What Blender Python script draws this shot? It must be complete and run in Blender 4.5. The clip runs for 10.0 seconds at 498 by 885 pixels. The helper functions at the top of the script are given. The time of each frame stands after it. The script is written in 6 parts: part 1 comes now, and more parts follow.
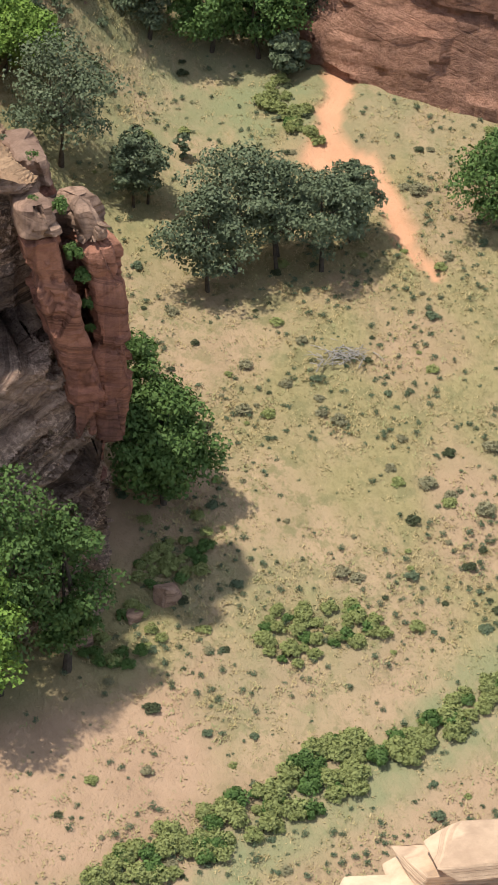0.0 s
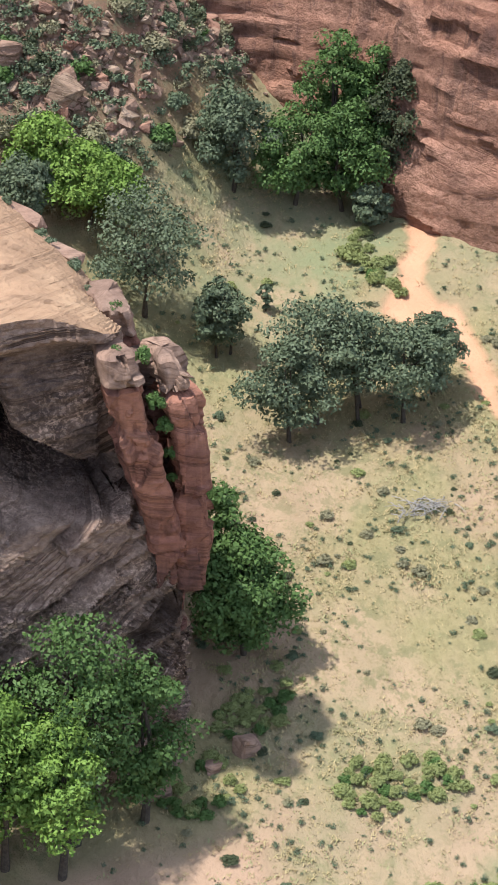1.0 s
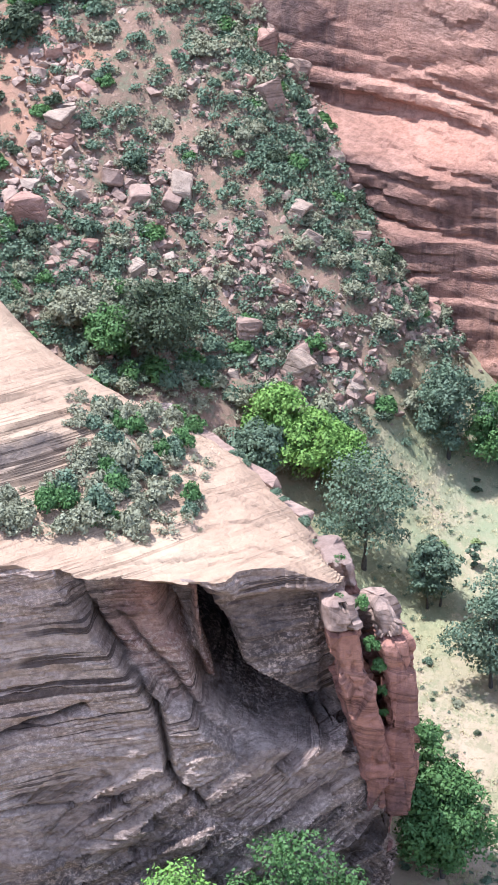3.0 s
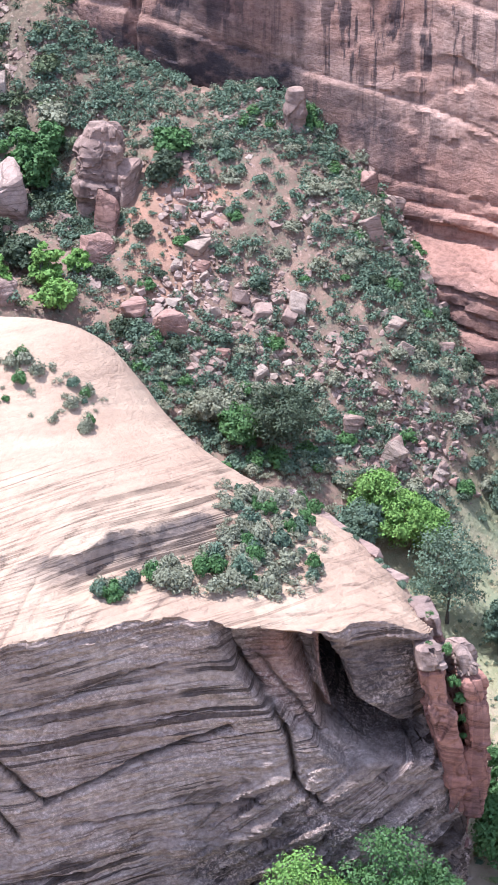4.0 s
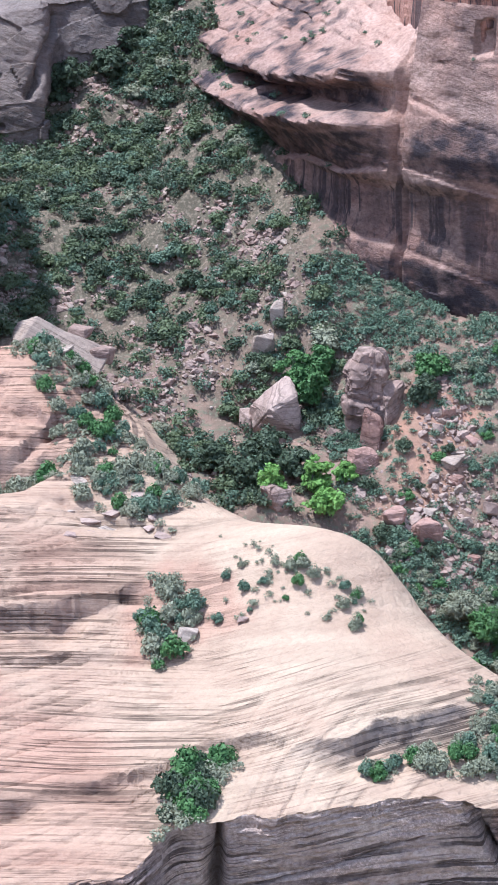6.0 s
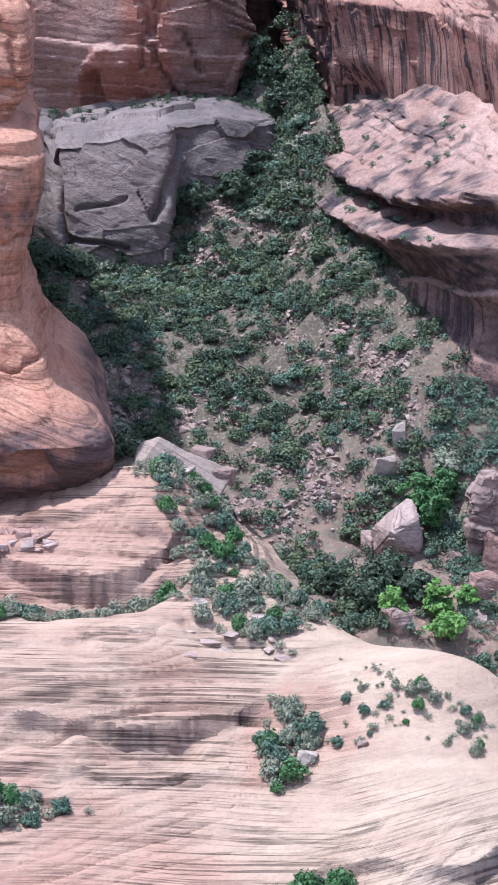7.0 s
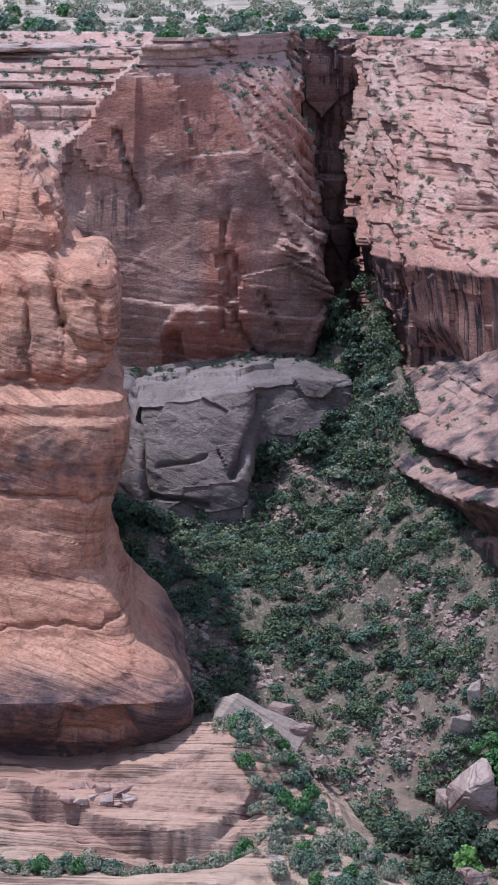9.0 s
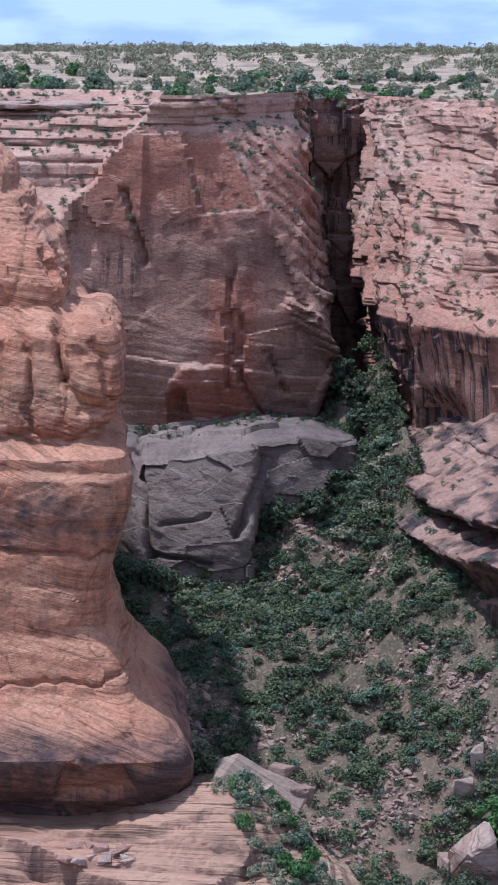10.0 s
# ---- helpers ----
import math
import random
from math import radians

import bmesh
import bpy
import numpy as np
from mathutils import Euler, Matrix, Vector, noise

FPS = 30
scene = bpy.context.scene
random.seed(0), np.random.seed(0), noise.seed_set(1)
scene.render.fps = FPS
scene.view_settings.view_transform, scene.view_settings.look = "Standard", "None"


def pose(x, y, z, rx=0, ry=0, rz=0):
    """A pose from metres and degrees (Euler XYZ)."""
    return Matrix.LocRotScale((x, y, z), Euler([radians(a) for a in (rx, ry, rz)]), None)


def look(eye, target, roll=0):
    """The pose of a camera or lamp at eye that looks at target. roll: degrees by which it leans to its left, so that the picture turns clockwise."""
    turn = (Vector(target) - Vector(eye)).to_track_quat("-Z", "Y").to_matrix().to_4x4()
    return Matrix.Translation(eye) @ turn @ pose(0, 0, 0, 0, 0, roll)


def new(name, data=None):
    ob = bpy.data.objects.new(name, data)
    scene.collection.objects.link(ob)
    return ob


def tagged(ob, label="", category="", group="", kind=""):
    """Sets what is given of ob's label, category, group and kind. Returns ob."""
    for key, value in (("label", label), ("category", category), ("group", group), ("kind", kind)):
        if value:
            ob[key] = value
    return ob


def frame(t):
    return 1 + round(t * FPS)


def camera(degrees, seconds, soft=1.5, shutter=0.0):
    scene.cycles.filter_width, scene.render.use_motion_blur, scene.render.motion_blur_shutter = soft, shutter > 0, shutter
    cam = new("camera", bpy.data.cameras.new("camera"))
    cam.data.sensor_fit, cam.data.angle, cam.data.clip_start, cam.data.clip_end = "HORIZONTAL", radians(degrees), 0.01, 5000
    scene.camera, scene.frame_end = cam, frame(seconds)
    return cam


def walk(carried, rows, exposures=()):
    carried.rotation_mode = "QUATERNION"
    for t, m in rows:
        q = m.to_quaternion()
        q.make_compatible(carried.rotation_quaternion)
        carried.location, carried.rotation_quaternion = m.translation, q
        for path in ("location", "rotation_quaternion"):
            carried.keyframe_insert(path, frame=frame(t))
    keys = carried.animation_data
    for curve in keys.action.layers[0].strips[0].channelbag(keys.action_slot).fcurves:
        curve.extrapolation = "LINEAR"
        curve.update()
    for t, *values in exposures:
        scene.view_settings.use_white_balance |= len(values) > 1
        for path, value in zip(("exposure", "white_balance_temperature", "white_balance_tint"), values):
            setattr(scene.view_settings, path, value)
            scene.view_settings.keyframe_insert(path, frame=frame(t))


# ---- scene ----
# Camera: one lens, carried along a line away from the canyon floor while it turns to its left and up.
cam = camera(10.953, 10.0, soft=1.7)
ROWS = [
    (0, 16.116, 58.817, 65.362, -18.926, -32.172, 0.96),
    (0.5, 16.116, 58.817, 65.362, -17.71, -30.814, 0.515),
    (1, 16.116, 58.817, 65.362, -16.808, -28.877, 0.313),
    (1.5, 16.116, 58.818, 65.362, -15.721, -26.875, 0.347),
    (2, 16.116, 58.819, 65.361, -14.417, -25.23, 0.316),
    (2.5, 15.472, 56.47, 66.545, -12.945, -24.018, 0.234),
    (3, 12.936, 47.211, 71.211, -11.524, -23.314, 0.052),
    (3.2, 11.881, 43.362, 73.15, -11.002, -23.036, -0.007),
    (4.3, 3.452, 12.599, 88.651, -9.256, -21.791, -0.065),
    (4.5, 2.557, 9.332, 90.298, -8.885, -21.513, 0.028),
    (5, 1.583, 5.779, 92.088, -7.582, -20.618, -0.013),
    (5.5, 0.655, 2.39, 93.796, -6.094, -19.556, -0.048),
    (6, 0.542, 1.98, 94.002, -4.444, -18.274, -0.241),
    (7.5, 0.643, 2.348, 93.817, -0.563, -14.194, -0.753),
    (8, 0.696, 2.541, 93.72, 0.138, -12.787, -0.89),
    (8.5, 0.733, 2.676, 93.652, 0.307, -11.295, -0.705),
    (9, -0.37, -1.349, 95.68, -0.156, -10.107, -0.194),
    (9.5, -0.555, -2.027, 96.022, -0.281, -9.228, 0.183),
    (10, -0, -0, 95, 0.02, -8.708, 0.298),
]

walk(cam, [(t, pose(x, y, z, 0, 0, yaw) @ pose(0, 0, 0, 90 + pitch) @ pose(0, 0, 0, 0, 0, roll)) for t, x, y, z, yaw, pitch, roll in ROWS],
     exposures=[(0.0, 0.1, 5900, 10), (1.0, 0.44, 5400, 12), (2.0, 0.98, 4800, 13), (2.5, 1.07, 4680, 13), (4.5, 0.97, 4550, 18), (6.0, 0.78, 4380, 11), (7.5, 0.6, 4350, 16), (9.0, 0.14, 4350, 15), (10.0, 0.02, 4450, 15)])

# ---- light: a high sun beyond the far rim, to the left, and a bright sky with thin cloud ----
SUN_EL, SUN_AZ = 71.0, -76.0   # degrees up, and from +y towards +x
world = bpy.data.worlds.new("world")
scene.world = world
world.use_nodes = True
wn, wl = world.node_tree.nodes, world.node_tree.links
sky = wn.new("ShaderNodeTexSky")
sky.sky_type, sky.sun_disc = "NISHITA", False
sky.sun_elevation, sky.sun_rotation = radians(SUN_EL), radians(SUN_AZ)
sky.altitude, sky.air_density, sky.dust_density, sky.ozone_density = 1700, 1.0, 0.6, 2.0
tex_at = wn.new("ShaderNodeTexCoord")
cl_map = wn.new("ShaderNodeMapping")
cl_map.inputs["Scale"].default_value = (8, 8, 30)
cl_noise = wn.new("ShaderNodeTexNoise")
cl_noise.inputs["Scale"].default_value, cl_noise.inputs["Detail"].default_value = 2.2, 6
cl_ramp = wn.new("ShaderNodeValToRGB")
cl_ramp.color_ramp.elements[0].position, cl_ramp.color_ramp.elements[1].position = 0.37, 0.54
cl_ramp.color_ramp.elements[0].color = (0.5, 0.5, 0.5, 1)
cl_mix = wn.new("ShaderNodeMixRGB")
cl_mix.inputs[2].default_value = (13.0, 13.4, 13.8, 1)
blue = wn.new("ShaderNodeMixRGB")
blue.blend_type, blue.inputs[0].default_value, blue.inputs[2].default_value = "MULTIPLY", 1.0, (0.85, 1.05, 1.45, 1)
wl.new(tex_at.outputs["Generated"], cl_map.inputs[0])
wl.new(cl_map.outputs[0], cl_noise.inputs["Vector"])
wl.new(cl_noise.outputs[0], cl_ramp.inputs[0])
wl.new(cl_ramp.outputs[0], cl_mix.inputs[0])
wl.new(sky.outputs[0], blue.inputs[1])
wl.new(blue.outputs[0], cl_mix.inputs[1])
wl.new(cl_mix.outputs[0], wn["Background"].inputs[0])
wn["Background"].inputs[1].default_value = 0.06
sun_data = bpy.data.lights.new("sun", "SUN")
sun_data.energy, sun_data.angle, sun_data.color = 5.0, radians(1.5), (1.0, 0.86, 0.64)
sun = new("sun", sun_data)
a, e = radians(SUN_AZ), radians(SUN_EL)
sun.matrix_world = look((math.sin(a) * math.cos(e) * 500, math.cos(a) * math.cos(e) * 500 + 180, math.sin(e) * 500), (0, 180, 0))


# ---- noise and form helpers ----
def lattice(ix, iy, iz, seed):
    h = (ix * 374761393 + iy * 668265263 + iz * 1440662683 + seed * 974634777) & 0xFFFFFFFF
    h = ((h ^ (h >> 13)) * 1274126177) & 0xFFFFFFFF
    h = ((h ^ (h >> 16)) * 2246822519) & 0xFFFFFFFF
    return ((h ^ (h >> 15)) & 0xFFFF) / 32767.5 - 1.0


def vnoise(p, seed=0):
    """Smooth noise between -1 and 1 at the points p (..., 3)."""
    q = np.floor(p)
    f = p - q
    q = q.astype(np.int64)
    f = f * f * f * (f * (f * 6 - 15) + 10)
    out = 0.0
    for dx in (0, 1):
        wx = f[..., 0] if dx else 1 - f[..., 0]
        for dy in (0, 1):
            wy = f[..., 1] if dy else 1 - f[..., 1]
            for dz in (0, 1):
                wz = f[..., 2] if dz else 1 - f[..., 2]
                out = out + wx * wy * wz * lattice(q[..., 0] + dx, q[..., 1] + dy, q[..., 2] + dz, seed)
    return out


def fbm(p, size, octaves=4, seed=0, squash=(1, 1, 1)):
    """Layered noise whose largest lumps are about `size` metres."""
    total, amp = 0.0, 1.0
    q = p / (size * np.array(squash))
    for k in range(octaves):
        total = total + amp * vnoise(q * 2.03 ** k + 17.3 * k, seed + k)
        amp *= 0.5
    return total / 1.6


def rand01(k, seed=0):
    return lattice(k.astype(np.int64), k.astype(np.int64) * 3 + 1, k.astype(np.int64) * 0, seed) * 0.5 + 0.5


def smooth(a, b, x):
    t = np.clip((x - a) / (b - a), 0, 1)
    return t * t * (3 - 2 * t)


def beds(p, thick, seed=0, tilt=(0.0, 0.0), warp=0.5, notch=0.35):
    """Bedding: each bed stands out or back by chance, with a notch where two meet."""
    zz = (p[..., 2] + tilt[0] * p[..., 0] + tilt[1] * p[..., 1] + warp * fbm(p, 14.0, 2, seed + 5, (1, 1, 1.0))) / thick
    k = np.floor(zz)
    f = zz - k
    edge = np.minimum(f, 1 - f)
    step = rand01(k, seed)
    nxt = rand01(k + 1, seed)
    h = step + (nxt - step) * smooth(0.8, 1.0, f)
    return h - 0.5 - notch * np.exp(-(edge / 0.12) ** 2)


def facets(p, size, seed=0, squash=(1, 1, 1), tilt=0.5):
    """Angular blocks: each cell of broken rock is a flat facet, set forward or back and tilted by chance. Also the distance to the joint."""
    q = p / (size * np.array(squash))
    c0 = np.floor(q).astype(np.int64)
    best = np.full(q.shape[:-1], 9.0)
    second = best.copy()
    val = np.zeros_like(best)
    for dx in (-1, 0, 1):
        for dy in (-1, 0, 1):
            for dz in (-1, 0, 1):
                ix, iy, iz = c0[..., 0] + dx, c0[..., 1] + dy, c0[..., 2] + dz
                off = q - np.stack([ix + 0.5 + 0.42 * lattice(ix, iy, iz, seed), iy + 0.5 + 0.42 * lattice(ix, iy, iz, seed + 1), iz + 0.5 + 0.42 * lattice(ix, iy, iz, seed + 2)], -1)
                d = np.sqrt((off ** 2).sum(-1))
                h = 0.5 * lattice(ix, iy, iz, seed + 3) + tilt * (off[..., 0] * lattice(ix, iy, iz, seed + 4) + off[..., 1] * lattice(ix, iy, iz, seed + 5) + off[..., 2] * lattice(ix, iy, iz, seed + 6))
                near = d < best
                second = np.where(near, best, np.minimum(second, d))
                val = np.where(near, h, val)
                best = np.minimum(best, d)
    return val, (second - best) * size


def inside(q, poly, soft):
    """1 inside a polygon of the plane, 0 outside, smooth over `soft` metres."""
    d = np.full(q.shape[:-1], 1e9)
    odd = np.zeros(q.shape[:-1], bool)
    for (x0, y0), (x1, y1) in zip(poly, poly[1:] + poly[:1]):
        ex, ey = x1 - x0, y1 - y0
        t = np.clip(((q[..., 0] - x0) * ex + (q[..., 1] - y0) * ey) / (ex * ex + ey * ey), 0, 1)
        d = np.minimum(d, np.hypot(q[..., 0] - x0 - t * ex, q[..., 1] - y0 - t * ey))
        with np.errstate(divide="ignore", invalid="ignore"):
            cross = (q[..., 0] - x0) < ex * (q[..., 1] - y0) / (ey if ey else 1e-9)
        odd ^= ((y0 > q[..., 1]) != (y1 > q[..., 1])) & cross
    return smooth(-soft, soft, np.where(odd, d, -d))


def along(q, a, b):
    """Distance from the line a-b of the plane, and the way along it from 0 to 1."""
    ex, ey = b[0] - a[0], b[1] - a[1]
    t = np.clip(((q[..., 0] - a[0]) * ex + (q[..., 1] - a[1]) * ey) / (ex * ex + ey * ey), 0, 1)
    return np.hypot(q[..., 0] - a[0] - t * ex, q[..., 1] - a[1] - t * ey), t


class Relief:
    """A smooth height over the plan through a few spot heights."""

    def __init__(self, spots, stiff=0.02):
        s = np.array(spots, float)
        self.c = s[:, :2]
        n = len(s)
        d = np.hypot(*(self.c[:, None] - self.c[None]).transpose(2, 0, 1))
        m = np.zeros((n + 3, n + 3))
        m[:n, :n] = np.where(d > 0, d * d * np.log(d + 1e-9), 0) + np.eye(n) * stiff * 100
        m[:n, n] = m[n, :n] = 1
        m[:n, n + 1:], m[n + 1:, :n] = self.c, self.c.T
        self.w = np.linalg.solve(m, np.concatenate([s[:, 2], [0, 0, 0]]))

    def __call__(self, x, y):
        x, y = np.asarray(x, float), np.asarray(y, float)
        z = self.w[-3] + self.w[-2] * x + self.w[-1] * y
        for (cx, cy), w in zip(self.c, self.w):
            d2 = (x - cx) ** 2 + (y - cy) ** 2
            z = z + w * 0.5 * d2 * np.log(d2 + 1e-9)
        return z


def curve_at(knots, t):
    """A smooth line through the knots, t from 0 to 1."""
    k = np.array(knots, float)
    d = np.concatenate([[0], np.cumsum(np.linalg.norm(np.diff(k[:, :2], axis=0), axis=1))])
    d /= d[-1]
    fine = np.linspace(0, 1, 400)
    cols = []
    for c in range(k.shape[1]):
        v = np.interp(fine, d, k[:, c])
        pad = np.concatenate([np.full(9, v[0]), v, np.full(9, v[-1])])
        v = np.convolve(pad, np.hanning(21)[1:-1] / np.hanning(21).sum(), "valid")
        cols.append(np.interp(t, fine, v))
    return np.stack(cols, -1)


def grid_normals(g, out):
    n = np.cross(np.gradient(g, axis=0), np.gradient(g, axis=1))
    n /= np.linalg.norm(n, axis=-1, keepdims=True) + 1e-9
    if (n * np.array(out)).sum(-1).mean() < 0:
        n = -n
    return n


def mesh_from(name, verts, faces, mats=()):
    me = bpy.data.meshes.new(name)
    me.from_pydata(verts, [], faces)
    for m in mats:
        me.materials.append(m)
    me.update()
    return me


def grid_object(name, g, mat, tones=None, flip=False, mat2=None, split=0, crisp=0):
    """A sheet from a grid of places; tones are numbers that the material reads."""
    nu, nv = g.shape[:2]
    idx = np.arange(nu * nv).reshape(nu, nv)
    quads = np.stack([idx[:-1, :-1], idx[1:, :-1], idx[1:, 1:], idx[:-1, 1:]], -1).reshape(-1, 4)
    if flip:
        quads = quads[:, ::-1]
    me = bpy.data.meshes.new(name)
    me.vertices.add(nu * nv)
    me.vertices.foreach_set("co", g.reshape(-1).astype(np.float32))
    me.loops.add(quads.size)
    me.loops.foreach_set("vertex_index", quads.reshape(-1).astype(np.int32))
    me.polygons.add(len(quads))
    me.polygons.foreach_set("loop_start", np.arange(0, quads.size, 4, dtype=np.int32))
    me.update(calc_edges=True)
    me.polygons.foreach_set("use_smooth", np.ones(len(quads), bool))
    if crisp:
        me.set_sharp_from_angle(angle=radians(crisp))
    for key, v in (tones or {}).items():
        at = me.attributes.new(key, "FLOAT", "POINT")
        at.data.foreach_set("value", np.broadcast_to(v, (nu, nv)).reshape(-1).astype(np.float32))
    me.materials.append(mat)
    if mat2:
        me.materials.append(mat2)
        kind = np.broadcast_to((np.arange(nv - 1) >= split)[None], (nu - 1, nv - 1)).reshape(-1)
        me.polygons.foreach_set("material_index", kind.astype(np.int32))
    return new(name, me)


# ---- materials ----
class Mat:
    """A small helper to write node materials in few lines."""

    def __init__(self, name, rough=0.9):
        self.m = bpy.data.materials.new(name)
        self.m.use_nodes = True
        self.n, self.l = self.m.node_tree.nodes, self.m.node_tree.links
        self.bsdf = self.n["Principled BSDF"]
        self.bsdf.inputs["Roughness"].default_value = rough
        self.bsdf.inputs["Specular IOR Level"].default_value = 0.25
        self.pos = self.n.new("ShaderNodeNewGeometry").outputs["Position"]
        self.bent = None

    def put(self, sock, v):
        if isinstance(v, bpy.types.NodeSocket):
            self.l.new(v, sock)
        else:
            sock.default_value = v

    def coords(self, scale, turn=(0, 0, 0)):
        n = self.n.new("ShaderNodeMapping")
        n.vector_type = "TEXTURE"
        n.inputs["Scale"].default_value, n.inputs["Rotation"].default_value = [1 / k for k in scale], [radians(a) for a in turn]
        self.l.new(self.bent or self.pos, n.inputs[0])
        return n.outputs[0]

    def bend(self, size, reach):
        """From here on the patterns bend gently, as bedding does, over `size` metres by up to `reach`."""
        n = self.n.new("ShaderNodeTexNoise")
        n.inputs["Scale"].default_value, n.inputs["Detail"].default_value = 1.0 / size, 1.0
        self.l.new(self.pos, n.inputs["Vector"])
        v = self.n.new("ShaderNodeVectorMath")
        v.operation = "MULTIPLY_ADD"
        self.l.new(n.outputs["Color"], v.inputs[0])
        v.inputs[1].default_value = (reach, reach, reach)
        self.l.new(self.pos, v.inputs[2])
        self.bent = v.outputs[0]

    def beds(self, freq, turn, lo, hi, length=0.045, detail=3.0):
        """Thin crisp bedding lines, long along the beds and broken here and there."""
        return self.ramp(self.noise((length, length, freq), detail, 0.62, turn), lo, hi)

    def noise(self, scale, detail=4.0, rough=0.55, turn=(0, 0, 0), warp=0.0):
        n = self.n.new("ShaderNodeTexNoise")
        n.inputs["Scale"].default_value, n.inputs["Detail"].default_value, n.inputs["Roughness"].default_value = 1.0, detail, rough
        n.inputs["Distortion"].default_value = warp
        self.l.new(self.coords(scale, turn), n.inputs["Vector"])
        return n.outputs[0]

    def ramp(self, v, lo, hi, a=0.0, b=1.0):
        n = self.n.new("ShaderNodeMapRange")
        n.interpolation_type = "SMOOTHSTEP"
        self.put(n.inputs[0], v)
        for k, x in zip((1, 2, 3, 4), (lo, hi, a, b)):
            n.inputs[k].default_value = x
        return n.outputs[0]

    def math(self, op, a, b=0.0):
        n = self.n.new("ShaderNodeMath")
        n.operation = op
        self.put(n.inputs[0], a)
        self.put(n.inputs[1], b)
        return n.outputs[0]

    def mix(self, f, a, b, kind="MIX"):
        n = self.n.new("ShaderNodeMixRGB")
        n.blend_type = kind
        for s, v in zip(n.inputs, (f, a, b)):
            self.put(s, (*v, 1) if isinstance(v, tuple) and len(v) == 3 else v)
        return n.outputs[0]

    def tone(self, key):
        n = self.n.new("ShaderNodeAttribute")
        n.attribute_name = key
        return n.outputs["Fac"]

    def steep(self):
        g = self.n.new("ShaderNodeNewGeometry")
        s = self.n.new("ShaderNodeSeparateXYZ")
        self.l.new(g.outputs["Normal"], s.inputs[0])
        return s.outputs[2]

    def random(self):
        return self.n.new("ShaderNodeObjectInfo").outputs["Random"]

    def island(self):
        return self.n.new("ShaderNodeNewGeometry").outputs["Random Per Island"]

    def done(self, colour, bump=None, height=0.1):
        self.put(self.bsdf.inputs["Base Color"], colour)
        if bump is not None:
            b = self.n.new("ShaderNodeBump")
            b.inputs["Distance"].default_value = height
            b.inputs["Strength"].default_value = 1.0
            self.put(b.inputs["Height"], bump)
            self.l.new(b.outputs[0], self.bsdf.inputs["Normal"])
        return self.m


def sandstone(name, base, second, red, dark, bed=1.0, turn=(0, 0, 0), bump=0.18, line=0.55, block=0.35, turn2=None, turn3=None, sweep=1.5, flecks=0.5, flat_bed=1.0, grain=0.5):
    """Bedded sandstone: crisp thin beds, blotches, red faces, dark desert varnish in runs, a dark tone for varnish and
    painted shade, stained and shade-darkened seams, cracks between blocks.
    """
    m = Mat(name)
    big = m.noise((0.16, 0.16, 0.2), 4)
    fine = m.noise((2.6, 2.6, 3.6), 6, 0.72)
    speck = m.noise((5.5, 5.5, 7.0), 4, 0.75)
    m.bend(16.0, sweep)
    thin = m.beds(4.4 / bed, turn, 0.548, 0.575)
    hair = m.beds(11.0 / bed, turn, 0.535, 0.59, 0.08)
    rise = m.noise((0.05, 0.05, 2.4 / bed), 3, 0.55, turn)
    for key, t, f in (("flat", turn2, 4.6 / flat_bed), ("diag", turn3, 1.9)):
        if t:
            share = m.tone(key)
            rest = m.math("SUBTRACT", 1.0, share)
            thin = m.math("ADD", m.math("MULTIPLY", thin, rest), m.math("MULTIPLY", m.beds(f, t, 0.543, 0.568, 0.04), share))
            hair = m.math("ADD", m.math("MULTIPLY", hair, rest), m.math("MULTIPLY", m.beds(f * 2.6, t, 0.54, 0.59, 0.07), share))
            rise = m.math("ADD", m.math("MULTIPLY", rise, rest), m.math("MULTIPLY", m.noise((0.05, 0.05, f * 0.6), 3, 0.55, t), share))
    wide = m.noise((0.07, 0.07, 0.9 / bed), 4, 0.6, turn2 or turn)
    joint = m.math("ABSOLUTE", m.math("SUBTRACT", m.noise((0.16, 0.16, 0.07), 3, 0.5), 0.5))
    m.bent = None
    edge = m.math("MULTIPLY", m.ramp(joint, 0.0, 0.006, 1.0, 0.0), m.ramp(m.noise((0.12, 0.12, 0.12), 3), 0.46, 0.56, 0.0, block))
    c = m.mix(m.ramp(big, 0.35, 0.65), base, second)
    c = m.mix(m.ramp(wide, 0.4, 0.62, 0, 0.4), c, tuple(v * 0.72 for v in second))
    c = m.mix(m.math("MULTIPLY", m.tone("red"), m.ramp(big, 0.2, 0.75, 1.0, 0.7)), c, red)
    c = m.mix(m.ramp(rise, 0.35, 0.65, line * 0.22, 0.0), c, tuple(min(1.0, v * 1.2) for v in base))
    runs = m.noise((1.1, 1.1, 0.04), 4, 0.65)
    runs2 = m.noise((0.3, 0.3, 0.03), 3, 0.6)
    streak = m.math("MAXIMUM", m.ramp(runs, 0.5, 0.6), m.ramp(runs2, 0.53, 0.61, 0, 0.85))
    streak = m.math("MULTIPLY", streak, m.tone("runs"))
    c = m.mix(streak, c, dark)
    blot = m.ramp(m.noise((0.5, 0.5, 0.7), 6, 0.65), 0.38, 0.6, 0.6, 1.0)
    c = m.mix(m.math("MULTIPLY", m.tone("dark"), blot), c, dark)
    flake = m.math("MULTIPLY", m.ramp(speck, 0.5, 0.56, 0, flecks), m.ramp(m.noise((0.22, 0.22, 0.3), 4), 0.42, 0.6, 0.15, 1.0))
    c = m.mix(m.math("MULTIPLY", m.tone("fleck"), flake), c, tuple(min(1.0, v * 1.25) for v in base))
    patch = m.ramp(m.noise((0.13, 0.13, 0.2), 4), 0.44, 0.57, 0.05, 1.0)
